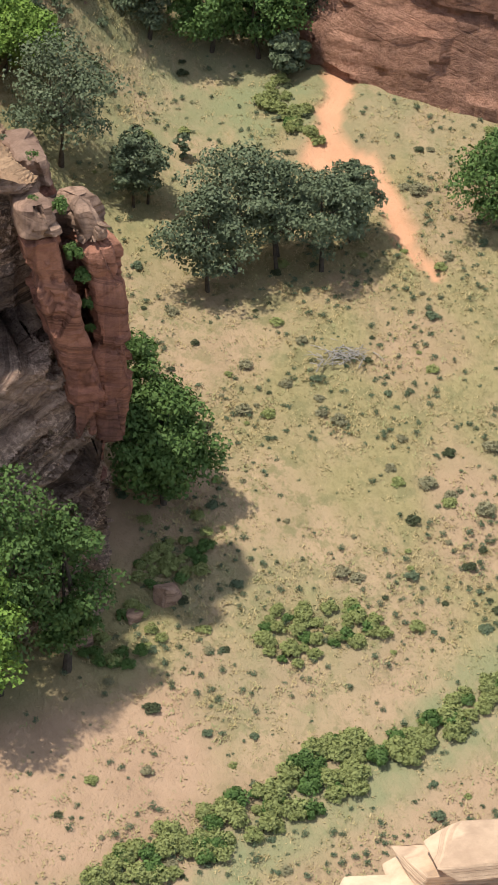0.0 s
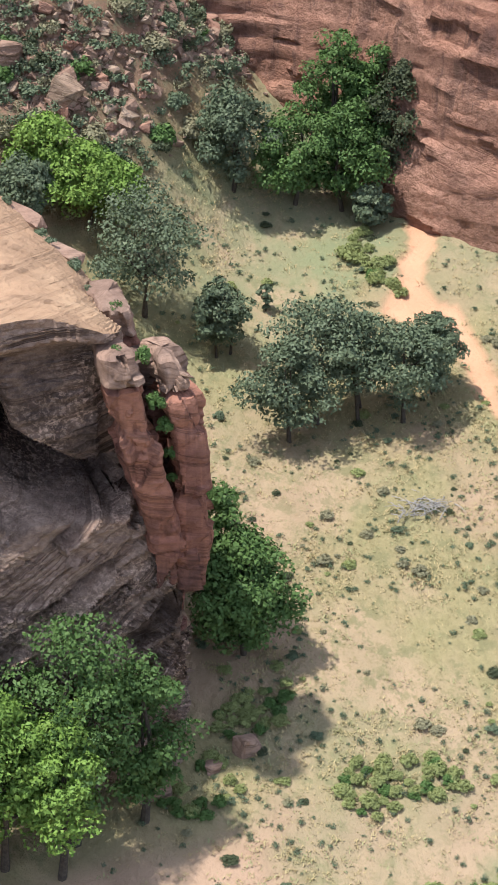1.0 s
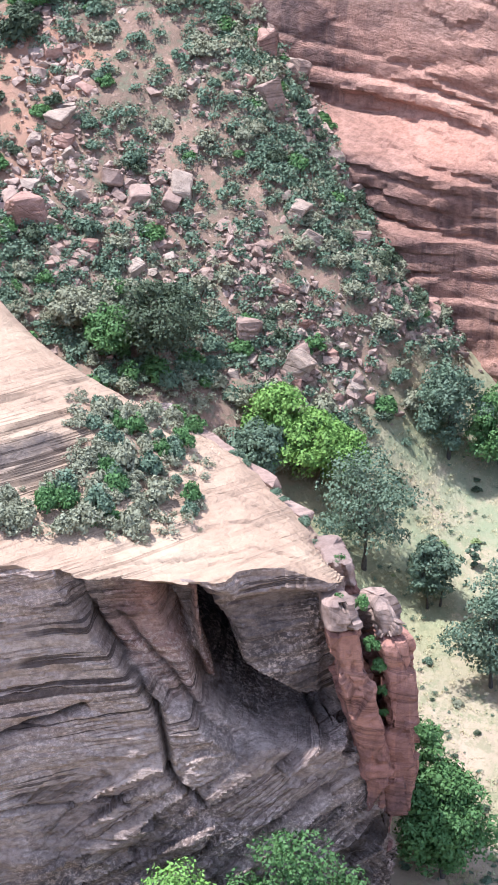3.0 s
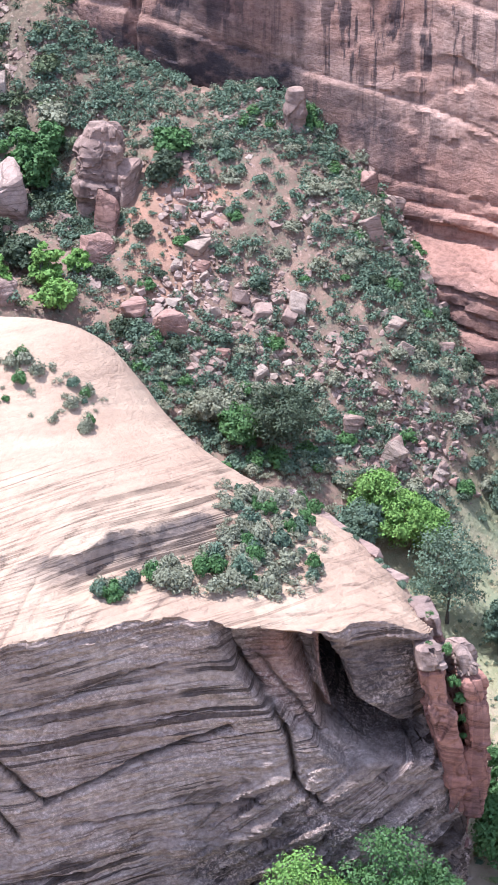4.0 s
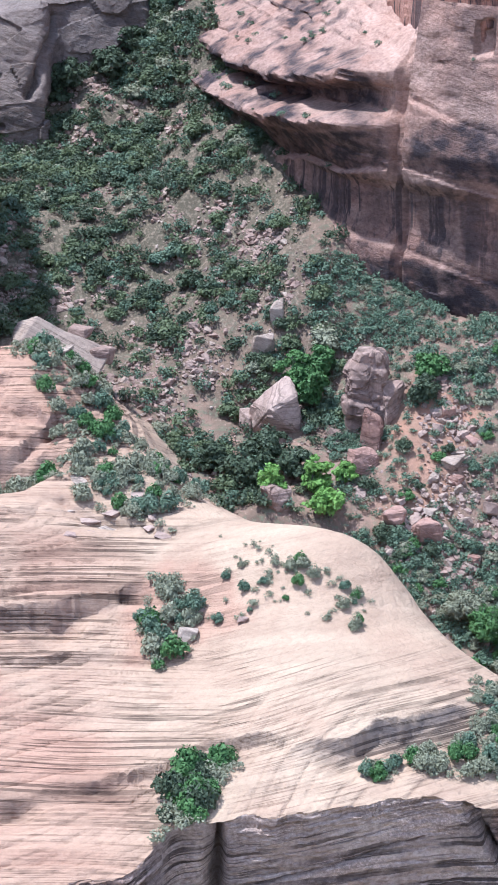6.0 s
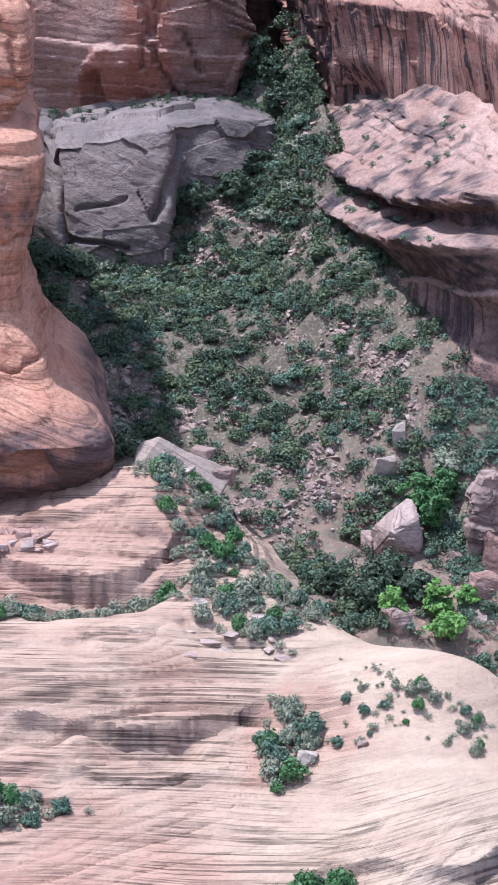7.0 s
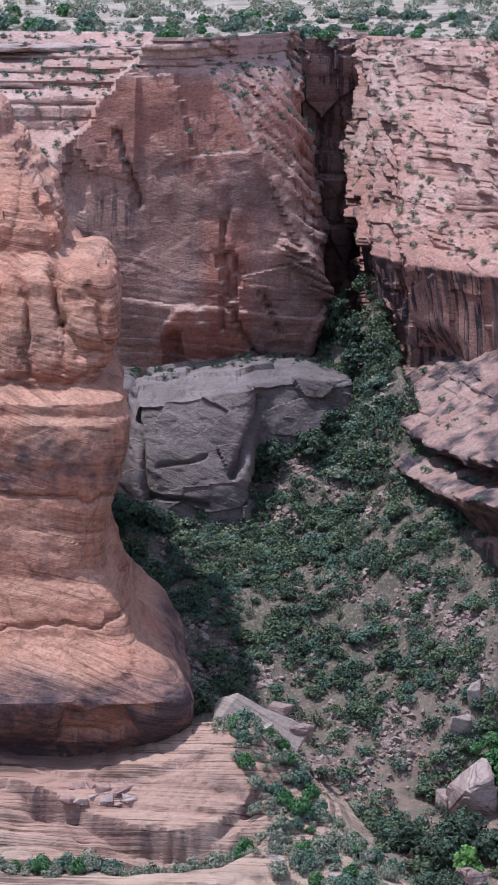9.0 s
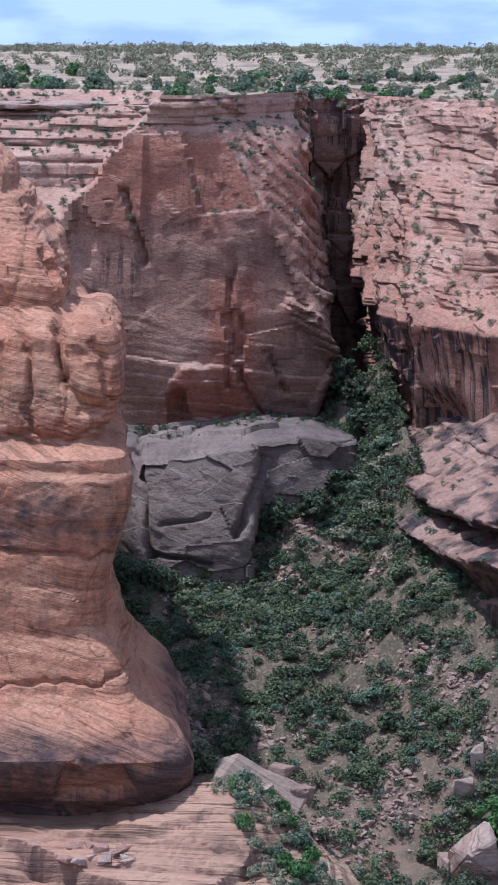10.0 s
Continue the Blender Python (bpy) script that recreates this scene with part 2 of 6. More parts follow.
    faint = m.ramp(m.noise((0.35, 0.35, 0.5), 3), 0.4, 0.6, 0.25, 1.0)
    lined = m.math("MULTIPLY", m.math("SUBTRACT", 1.0, m.tone("calm")), line)
    cut = m.math("MULTIPLY", m.math("MULTIPLY", thin, patch), lined)
    nick = m.math("MULTIPLY", m.math("MULTIPLY", m.math("MULTIPLY", hair, faint), lined), 0.75)
    # bedding lines and seams: own stain plus the painted shade of tiny ledges
    c = m.mix(nick, c, (0.36, 0.31, 0.30), "MULTIPLY")
    c = m.mix(cut, c, (0.12, 0.10, 0.10), "MULTIPLY")
    c = m.mix(m.math("MULTIPLY", m.tone("seam"), 0.75), c, (0.26, 0.22, 0.22), "MULTIPLY")
    c = m.mix(edge, c, tuple(v * 0.25 for v in second))
    c = m.mix(m.ramp(fine, 0.36, 0.7, 0.0, grain), c, (0.42, 0.38, 0.36), "MULTIPLY")
    c = m.mix(m.math("MULTIPLY", m.tone("crack"), 0.85), c, tuple(v * 0.18 for v in second))
    h = m.math("ADD", m.math("MULTIPLY", fine, 0.9), m.math("MULTIPLY", m.math("MULTIPLY", rise, lined), 1.6))
    h = m.math("SUBTRACT", h, m.math("ADD", m.math("MULTIPLY", cut, 1.0), m.math("MULTIPLY", nick, 0.45)))
    h = m.math("SUBTRACT", h, m.math("MULTIPLY", edge, 0.6))
    h = m.math("ADD", h, m.math("MULTIPLY", m.noise((8, 8, 10), 4, 0.65), 0.3))
    h = m.math("ADD", h, m.math("MULTIPLY", m.noise((0.9, 0.9, 1.3), 6, 0.6), 1.1))
    return m.done(c, h, bump)


# one dark colour for desert varnish and for shade painted on the cliffs
BRICK, VARNISH_SHADE = (0.36, 0.135, 0.085), (0.06, 0.043, 0.044)
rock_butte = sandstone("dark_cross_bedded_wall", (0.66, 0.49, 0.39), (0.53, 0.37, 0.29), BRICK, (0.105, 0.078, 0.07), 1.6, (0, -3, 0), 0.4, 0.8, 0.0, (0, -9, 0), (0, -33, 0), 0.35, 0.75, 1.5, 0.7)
rock_slick = sandstone("slickrock", (0.465, 0.325, 0.21), (0.405, 0.265, 0.17), BRICK, (0.115, 0.092, 0.09), 1.5, (-23, -13, 0), 0.16, 0.66, 0.0, (-26, 3, 0), None, 1.6, 0.5, 1.5, 0.22)
rock_wall = sandstone("canyon_sandstone", (0.60, 0.385, 0.285), (0.50, 0.285, 0.20), (0.47, 0.18, 0.105), VARNISH_SHADE, 1.9, (4, 12, 0), 0.26, 0.12, 0.0, None, None, 3.0, 0.5, 1.0, 0.65)
rock_mesa = sandstone("mesa_rock", (0.52, 0.40, 0.28), (0.40, 0.30, 0.20), BRICK, VARNISH_SHADE, 1.0, (0, 0, 0), 0.3, 0.4, 0.0)
rock_pillar = sandstone("red_sandstone", (0.64, 0.35, 0.21), (0.55, 0.26, 0.15), (0.50, 0.175, 0.09), (0.13, 0.08, 0.07), 0.9, (5, 14, 0), 0.24, 0.36, 0.0, None, None, 2.0, 0.5, 1.0, 0.6)


def ground_material():
    """Dry grass, pale soil, red wash sand and rubble earth."""
    m = Mat("meadow_soil", 0.95)
    big = m.noise((0.11, 0.07, 0.1), 5, 0.6)
    mid = m.noise((0.55, 0.35, 0.5), 5, 0.65)
    fine = m.noise((3.2, 2.2, 3), 6, 0.7)
    soil = m.mix(m.ramp(mid, 0.35, 0.65), (0.375, 0.28, 0.18), (0.31, 0.24, 0.15))
    straw = m.mix(m.ramp(fine, 0.3, 0.7), (0.30, 0.255, 0.135), (0.24, 0.215, 0.108))
    c = m.mix(m.ramp(big, 0.42, 0.58), soil, straw)
    c = m.mix(m.math("MULTIPLY", m.ramp(fine, 0.5, 0.64), 0.6), c, (0.23, 0.195, 0.10))
    spot = m.noise((1.1, 0.8, 1.0), 5, 0.7)
    c = m.mix(m.ramp(spot, 0.51, 0.62, 0, 0.75), c, (0.19, 0.18, 0.09))
    c = m.mix(m.math("MULTIPLY", m.tone("green"), m.ramp(mid, 0.25, 0.6)), c, (0.215, 0.23, 0.125))
    c = m.mix(m.tone("bare"), c, m.mix(m.ramp(mid, 0.3, 0.7), (0.40, 0.28, 0.195), (0.34, 0.235, 0.16)))
    earth = m.mix(m.ramp(m.noise((0.35, 0.35, 0.35), 6, 0.7), 0.35, 0.65), (0.25, 0.155, 0.105), (0.13, 0.09, 0.06))
    earth = m.mix(m.ramp(fine, 0.55, 0.68, 0, 0.7), earth, (0.42, 0.27, 0.195))
    earth = m.mix(m.ramp(m.noise((1.4, 1.4, 1.4), 5, 0.7), 0.5, 0.62, 0, 0.75), earth, (0.15, 0.14, 0.085))
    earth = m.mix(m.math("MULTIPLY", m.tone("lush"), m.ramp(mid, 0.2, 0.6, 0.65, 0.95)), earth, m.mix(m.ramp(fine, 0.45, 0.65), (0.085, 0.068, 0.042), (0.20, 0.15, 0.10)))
    c = m.mix(m.tone("talus"), c, earth)
    c = m.mix(m.tone("redsoil"), c, m.mix(m.ramp(mid, 0.3, 0.7), (0.40, 0.205, 0.125), (0.27, 0.155, 0.10)))
    c = m.mix(m.tone("wash"), c, m.mix(m.ramp(mid, 0.3, 0.7), (0.62, 0.35, 0.22), (0.56, 0.31, 0.19)))
    h = m.math("ADD", m.math("MULTIPLY", mid, 1.0), m.math("MULTIPLY", fine, 0.6))
    return m.done(c, h, 0.25)


def leaf_material(name, a, b, c):
    m = Mat(name, 0.6)
    n = m.noise((0.8, 0.8, 0.8), 2)
    col = m.mix(m.island(), a, b)
    col = m.mix(m.ramp(n, 0.35, 0.65), col, c)
    col = m.mix(m.math("MULTIPLY", m.random(), 0.4), col, b)
    m.bsdf.inputs["Specular IOR Level"].default_value = 0.2
    m.bsdf.inputs["Transmission Weight"].default_value = 0.0
    m.bsdf.inputs["Subsurface Weight"].default_value = 0.0
    return m.done(col)


def plain_noise(name, a, b, scale, rough=0.9, bump=0.02):
    m = Mat(name, rough)
    n = m.noise((scale, scale, scale), 5, 0.65)
    c = m.mix(m.ramp(n, 0.35, 0.65), a, b)
    c = m.mix(m.math("MULTIPLY", m.random(), 0.35), c, tuple(v * 0.6 for v in b))
    return m.done(c, n, bump)


soil = ground_material()
leaf_green = leaf_material("cottonwood_leaf", (0.11, 0.185, 0.05), (0.055, 0.102, 0.028), (0.083, 0.142, 0.039))
leaf_olive = leaf_material("olive_leaf", (0.155, 0.188, 0.114), (0.078, 0.107, 0.062), (0.113, 0.146, 0.085))
leaf_lime = leaf_material("bright_leaf", (0.205, 0.305, 0.058), (0.118, 0.2, 0.037), (0.157, 0.252, 0.047))
leaf_dark = leaf_material("dark_leaf", (0.0864, 0.101, 0.0504), (0.0432, 0.0562, 0.0288), (0.0634, 0.0756, 0.0382))
leaf_sage = leaf_material("sage_leaf", (0.308, 0.282, 0.176), (0.167, 0.163, 0.0968), (0.233, 0.22, 0.132))
leaf_weed = leaf_material("weed_leaf", (0.29, 0.32, 0.12), (0.165, 0.19, 0.07), (0.22, 0.25, 0.09))
straw_mat = leaf_material("dry_grass", (0.46, 0.37, 0.20), (0.33, 0.27, 0.14), (0.40, 0.33, 0.17))
grass_mat = leaf_material("pale_green_grass", (0.36, 0.34, 0.17), (0.25, 0.25, 0.12), (0.30, 0.29, 0.14))
leaf_scrub = leaf_material("scrub_leaf", (0.152, 0.166, 0.076), (0.071, 0.085, 0.036), (0.106, 0.122, 0.053))
bark = plain_noise("bark", (0.09, 0.075, 0.06), (0.05, 0.042, 0.035), 6)
wall_block = sandstone("grey_wall_block", (0.34, 0.27, 0.25), (0.25, 0.19, 0.175), BRICK, VARNISH_SHADE, 0.6, (8, 12, 0), 0.12, 0.5, 0.5)
red_block = sandstone("red_column_block", (0.40, 0.20, 0.14), (0.34, 0.155, 0.11), BRICK, (0.09, 0.05, 0.05), 0.8, (6, 14, 0), 0.14, 0.35, 0.7)
boulder_mat = sandstone("boulder_sandstone", (0.399, 0.281, 0.217), (0.315, 0.204, 0.153), BRICK, VARNISH_SHADE, 0.6, (25, 12, 0), 0.08, 0.35, 0.4)
boulder_pale = sandstone("pale_boulder", (0.432, 0.328, 0.248), (0.36, 0.26, 0.192), BRICK, VARNISH_SHADE, 0.6, (-20, 30, 0), 0.08, 0.35, 0.4)
boulder_red = sandstone("red_boulder", (0.40, 0.24, 0.18), (0.30, 0.165, 0.12), BRICK, VARNISH_SHADE, 0.6, (15, -10, 0), 0.08, 0.4, 0.4)


# ---- the ground: canyon floor and the rubble slopes, one sheet ----
def floor_z(x, y):
    return 2.6 + 0.21 * ((np.asarray(x) - 16.1) * 0.27 + (np.asarray(y) - 58.8) * 0.963 - 80)


SIDE_TALUS = [(40.1, 179.5, 18.7), (34.2, 183.5, 22.4), (43.9, 186, 23.9), (45.9, 182.5, 21), (43.9, 193, 29.6), (39.7, 188, 25), (51.8, 187, 18), (35.5, 190, 26.5),
              (42.4, 178, 17.2), (55.8, 186, 14.4), (51.8, 192, 20), (48, 196, 27), (39.6, 200, 35.2), (43.3, 197, 32.0), (32.8, 206, 36.3), (26.7, 211, 37.9),
              (33.9, 196, 31.1), (29.4, 192, 29.5), (24.6, 188, 25.8), (34.6, 175, 17.5), (16.9, 186, 27.2), (24.6, 195, 28.7), (27, 200, 32.5)]
HEAD_SLOPE = [(18.2, 202, 29.6), (22.7, 214, 40.1), (19.1, 222, 41.2), (15.8, 236, 46), (11.6, 212, 34.4), (7.6, 228, 39.6), (6.6, 205, 31.5), (13.8, 263, 54.4),
              (9.2, 264, 49.1), (1.1, 258, 46.9), (-2.9, 250, 42.3), (-9.9, 248, 42.8), (-6.8, 228, 38.1), (10.6, 222, 36.5), (9.8, 250, 44.5), (6.1, 236, 40.5), (12, 280, 57), (-12, 215, 34), (-8, 272, 43), (2, 274, 44)]
FLOOR_SPOTS = [(x, y, float(floor_z(x, y))) for x in (20, 45, 75, 110) for y in (100, 125, 150)] + [(x, y, float(floor_z(x, y))) for x, y in ((46, 168), (50, 176), (58, 170), (75, 168), (36, 160), (28, 165), (20, 170))]
_talus = Relief(SIDE_TALUS + HEAD_SLOPE + FLOOR_SPOTS)


def talus_share(x, y):
    """How far the ground is rubble slope instead of meadow."""
    return smooth(0.8, 4.0, _talus(x, y) - floor_z(x, y))


WASH = [(61.0, 175.5, 0.9), (60.3, 174.0, 0.8), (59.2, 171.4, 0.65), (57.6, 168.7, 0.75), (56.9, 166.7, 1.15), (57.9, 166.0, 0.5), (58.5, 165.3, 0.35), (58.4, 161.8, 0.45), (58.0, 158.7, 0.4), (58.4, 156.0, 0.25)]


def wash_share(p):
    w = np.zeros(p.shape[:-1])
    for (x0, y0, r0), (x1, y1, r1) in zip(WASH, WASH[1:]):
        d, t = along(p, (x0, y0), (x1, y1))
        d = d + 0.45 * fbm(p * np.array([1, 1, 0]), 1.2, 4, 31)
        r = r0 + (r1 - r0) * t
        w = np.maximum(w, smooth(0.25, -0.25, d - r))
    return w


def ground_z(x, y):
    x, y = np.asarray(x, float), np.asarray(y, float)
    near = smooth(70, 100, y) * smooth(330, 290, y) * smooth(130, 85, x) * smooth(-70, -30, x)
    z = np.clip(floor_z(x, y), -12, 30) * (1 - near) + np.clip(_talus(x, y), -8, 62) * near
    p = np.stack([x, y, x * 0], -1)
    s = talus_share(x, y) * near
    wall_x = np.interp(y, [161, 168, 173.5, 179.5, 188, 194, 199, 203, 206.6, 211, 217.5, 230, 243, 254, 266, 292], [84, 72, 65, 62.2, 58, 53.5, 47, 40, 33, 28.5, 24.4, 21, 18.2, 16.2, 15, 13.6])
    z = z - 22 * smooth(0.6, 4, x - wall_x) * smooth(150, 165, y)
    return z + fbm(p, 14, 3, 3) * 0.35 + s * (fbm(p, 6, 4, 8) * 0.9) - 0.25 * wash_share(p)


def build_ground():
    xs = np.concatenate([[-3000, -1200, -500, -250, -120, -70, -50, -38], np.arange(-30, 80, 0.4), [84, 92, 105, 130, 180, 300, 600, 1400, 3000]])
    ys = np.concatenate([[-2000, -800, -300, -120, -40, 10, 50, 80, 100, 110], np.arange(116, 272, 0.4), [276, 285, 300, 340]])
    X, Y = np.meshgrid(xs, ys, indexing="ij")
    Z = ground_z(X, Y)
    p = np.stack([X, Y, X * 0], -1)
    s = talus_share(X, Y) * (np.abs(X - 20) < 60)
    Z += 0.10 * fbm(p, 1.5, 4, 12) + s * 0.35 * fbm(p, 1.6, 4, 14)
    g = np.stack([X, Y, Z], -1)
    n = fbm(p, 9, 4, 40)
    green = smooth(158, 172, Y) * (1 - s) * 0.75 + 0.3 * smooth(0.1, 0.5, n) * (1 - s)
    green = np.clip(green + 0.9 * inside(p + 0.8 * fbm(p, 2, 3, 9)[..., None], [(36, 126), (46, 128), (56, 133), (60, 138), (54, 136), (46, 131.5), (36, 129)], 1.0), 0, 1)
    bare = inside(p + 1.5 * fbm(p, 3, 3, 19)[..., None], [(26, 128), (38, 128), (40, 132), (41, 137), (36, 138), (30, 136)], 1.5) + 0.75 * smooth(0.0, 0.5, fbm(p, 7, 4, 51)) * (1 - green)
    redsoil = inside(p + 1.5 * fbm(p, 4, 3, 61)[..., None], [(25, 186), (31, 189), (34, 197), (31, 201), (26, 196)], 1.5) * (0.6 + 0.4 * smooth(-0.3, 0.2, n))
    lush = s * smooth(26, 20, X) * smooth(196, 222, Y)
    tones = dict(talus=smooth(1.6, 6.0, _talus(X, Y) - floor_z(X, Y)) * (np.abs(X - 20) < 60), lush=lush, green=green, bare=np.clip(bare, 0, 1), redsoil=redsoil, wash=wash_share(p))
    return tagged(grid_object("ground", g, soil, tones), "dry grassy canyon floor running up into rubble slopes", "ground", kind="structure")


build_ground()


# ---- butte in the middle: dark front wall with an alcove, pale rounded slickrock top ----
BUTTE_TOP = [(21.6, 164, 32.2), (15.4, 167, 33), (26.4, 160, 27.2), (32.9, 157, 23), (34.9, 156, 22.1), (25, 149, 27), (12.6, 146, 26), (13.3, 153, 27.6), (21, 160, 29.9),
             (30, 146, 24.4), (35.9, 148, 22.8), (8, 160.5, 27.8), (-1.3, 165, 29.5), (-4.9, 150.5, 26), (9.4, 153.5, 26), (-4.7, 140, 23.2), (2.8, 175, 31.9), (-5.2, 178, 32.7)]
BUTTE_BACK = [(-1.2, 182, 34.3), (8.2, 180, 32.9), (1.1, 194, 38.4), (-5.3, 198, 37.0), (-14, 193, 35.6), (16.9, 172, 31), (22.1, 169, 29.6), (25.5, 165, 26.5), (-14.9, 170, 33.2), (-3.4, 172, 33),
              (-15.7, 179, 32.9), (-4.4, 181, 33.6), (-14.1, 158, 29.9), (-16.3, 188, 36.5), (2.4, 197, 34.7), (-4.2, 199, 36.6), (6.1, 167, 30.3), (20, 142, 24.6), (28.5, 142, 24), (36, 142, 22.8), (11, 142, 24.3), (38.6, 142.5, 20.4)]
BUTTE_FALL = [(30, 168, 17), (38, 161, 13), (40, 152, 16), (24, 176, 22), (14, 184, 27), (10, 192, 29), (8, 202, 30), (41, 146, 15)]
_butte = Relief(BUTTE_TOP + BUTTE_BACK + BUTTE_FALL, 0.0002)


def butte_z(x, y):
    return _butte(x, y)


def butte_lip(x, jags=1.0):
    """Front edge of the top, in plan."""
    x = np.asarray(x, float)
    p = np.stack([x, x * 0, x * 0], -1)
    return 142.0 + 0.5 * np.sin(x * 0.35) + jags * (0.7 * fbm(p, 3.0, 3, 141) + 0.35 * np.round(fbm(p, 1.4, 2, 142) * 3) / 3) - 5.0 * smooth(7.5, 3.5, x) + 3.0 * smooth(37.5, 41, x)


STEPS = [([(-22, 188), (-15.6, 186), (-11, 183.6), (-6, 181.6), (-2, 182.4), (0.6, 185)], 2.3, 6.0), ([(-22, 177.4), (-9.7, 178.6), (-5.3, 178.8), (-1.7, 181.2), (0.4, 183)], 0.8, 4.0), ([(-3, 186.5), (-1.1, 185.9), (0.6, 183.8)], 0.8, 3.0),
         ([(-8, 144.3), (-3.4, 145), (1.1, 146.9), (9.2, 149.1), (14, 147.5)], 0.7, 4.0), ([(-14, 162.5), (-3.4, 163.3), (2.5, 165), (6.2, 166.4)], 1.7, 5.0), ([(-10, 158.6), (-3.4, 158.8), (2.3, 160.3), (3.5, 160.6)], 0.6, 2.5), ([(0.5, 176), (1.1, 175.8), (7.8, 171.8), (8.6, 171.4)], 0.7, 2.0),
         ([(-14, 170), (-6, 171.6), (0, 174.5)], 0.5, 1.5), ([(-16, 190.5), (-8, 188.4), (-3, 189)], 0.5, 2.0)]   # small ledges of the top: line in plan, drop, run
CAVE = [(30.1, 22.9), (30.8, 19.2), (31.3, 18.0), (34.0, 16.1), (36.3, 15.8), (36.3, 17.2), (34.7, 17.4), (32.0, 19.3), (31.5, 21.2), (30.9, 22.9)]
RAMP = [(24.3, 24.8), (29.2, 24.5), (29.1, 22.8), (29.8, 19.5), (31.5, 18.0), (33.4, 16.2), (31.8, 15.8), (28.9, 18.0), (27.7, 19.2), (24.9, 22.4)]
HOLLOW = [(28.6, 24.4), (31.0, 23.0), (32.2, 19.2), (34.6, 17.2), (36.3, 16.9), (36.3, 15.6), (33.4, 15.8), (30.5, 17.6), (28.8, 21.5)]


TOP_PLACES = []


def build_butte():
    xs = np.concatenate([np.arange(-45, -22, 1.0), np.arange(-22, 3, 0.17), np.arange(3, 39.35, 0.11)])
    nw, ntop = 200, 300
    g = np.zeros((len(xs), nw + ntop, 3))
    lip = butte_lip(xs) + np.clip((xs - 35.5) / 2.3, 0, 1.4) ** 2 * 7.0
    front, plain = butte_lip(xs), butte_lip(xs, 0.0)
    zt = butte_z(xs, lip) - 7.0 * smooth(38.0, 38.5, xs)
    base = np.minimum(floor_z(xs, front) - 2.0, 8)
    v = np.linspace(0, 1, nw)
    for i, x in enumerate(xs):
        z = base[i] + (zt[i] - base[i]) * v
        lean = np.where(x < 6, (1 - v) * 7.0, (1 - v) * 1.2)
        g[i, :nw] = np.stack([np.full(nw, x), plain[i] + (front[i] - plain[i]) * smooth(0.86, 1.0, v) - lean, z], -1)
        back = 205.0
        y = lip[i] + (back - lip[i]) * np.linspace(0.004, 1, ntop) ** 1.25
        zz = butte_z(np.full(ntop, x), y) - 7.0 * smooth(38.0, 38.5, x)
        g[i, nw:] = np.stack([np.full(ntop, x), y, zz], -1)
    # right end turns back to close the butte
    start = 38.3 - 2.8 * smooth(12.5, 16.5, g[:, :nw, 2])
    turn = np.clip((xs[:, None] - start) / 2.3, 0, 1.4) ** 2 * 7.0
    g[:, :nw, 1] += turn
    n = grid_normals(g, (0, -0.5, 0.8))
    p = g.copy()
    q = p[..., [0, 2]]
    wall = np.zeros(g.shape[:2])
    wall[:, :nw] = 1
    on = wall * smooth(5, 8, p[..., 0])
    slick = 1 - on
    # forms of the wall
    push = np.zeros(g.shape[:2])
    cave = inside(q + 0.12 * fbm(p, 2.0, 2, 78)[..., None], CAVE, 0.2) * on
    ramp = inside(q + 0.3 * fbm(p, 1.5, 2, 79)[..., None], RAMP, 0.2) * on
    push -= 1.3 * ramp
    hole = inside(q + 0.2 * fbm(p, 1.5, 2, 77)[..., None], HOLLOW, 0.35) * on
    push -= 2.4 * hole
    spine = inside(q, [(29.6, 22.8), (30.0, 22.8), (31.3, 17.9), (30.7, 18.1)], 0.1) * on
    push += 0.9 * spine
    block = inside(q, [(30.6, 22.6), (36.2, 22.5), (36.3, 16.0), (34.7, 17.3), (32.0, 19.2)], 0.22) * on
    push += block * (1.7 * hole - 0.75)
    # long cracks across the wall
    crack = np.zeros(g.shape[:2])
    for a, b, w, h in (((15.3, 15.0), (25.3, 18.1), 0.15, 0.8), ((12.1, 17.9), (15.3, 15.0), 0.14, 0.6), ((9.4, 24), (8.6, 8), 0.5, 1.8), ((10.0, 19.4), (22.0, 22.2), 0.10, 0.3), ((24.4, 24.5), (25.9, 21.5), 0.15, 0.6), ((25.9, 21.5), (28.3, 18.0), 0.15, 0.7), ((28.3, 18.0), (28.7, 15.0), 0.16, 0.8),
                       ((28.7, 15.0), (30.1, 13.4), 0.14, 0.7), ((9.4, 15.5), (12.6, 14.9), 0.14, 0.6), ((12.6, 14.9), (13.6, 12.9), 0.14, 0.6), ((9, 10.3), (16.9, 10.3), 0.14, 0.6), ((26.8, 21.8), (30.6, 16.6), 0.12, 0.4), ((16, 13.2), (27, 13.6), 0.10, 0.35)):
        d, t = along(q + 0.25 * fbm(p, 2.5, 3, 83)[..., None], a, b)
        push -= h * np.exp(-(d / w) ** 2) * on
        crack = np.maximum(crack, np.exp(-(d / w) ** 2) * on * min(1.0, h + 0.2))
    # bedding: inclined on the wall, sweeping on the top
    cross = beds(p, 0.62, 7, (-0.1, 0.0), 0.12)
    low = beds(p, 0.55, 10, (-0.55, 0.1), 0.15) * smooth(16.5, 13.5, p[..., 2])
    push += on * (0.09 * cross + 0.08 * beds(p, 0.27, 8, (0.1, 0.0), 0.1, 0.6) + 0.12 * low * smooth(22, 28, p[..., 0]))
    slabs, joint = facets(p, 3.2, 22, (1.5, 1, 0.55), 0.5)
    ca, sa = math.cos(0.55), math.sin(0.55)
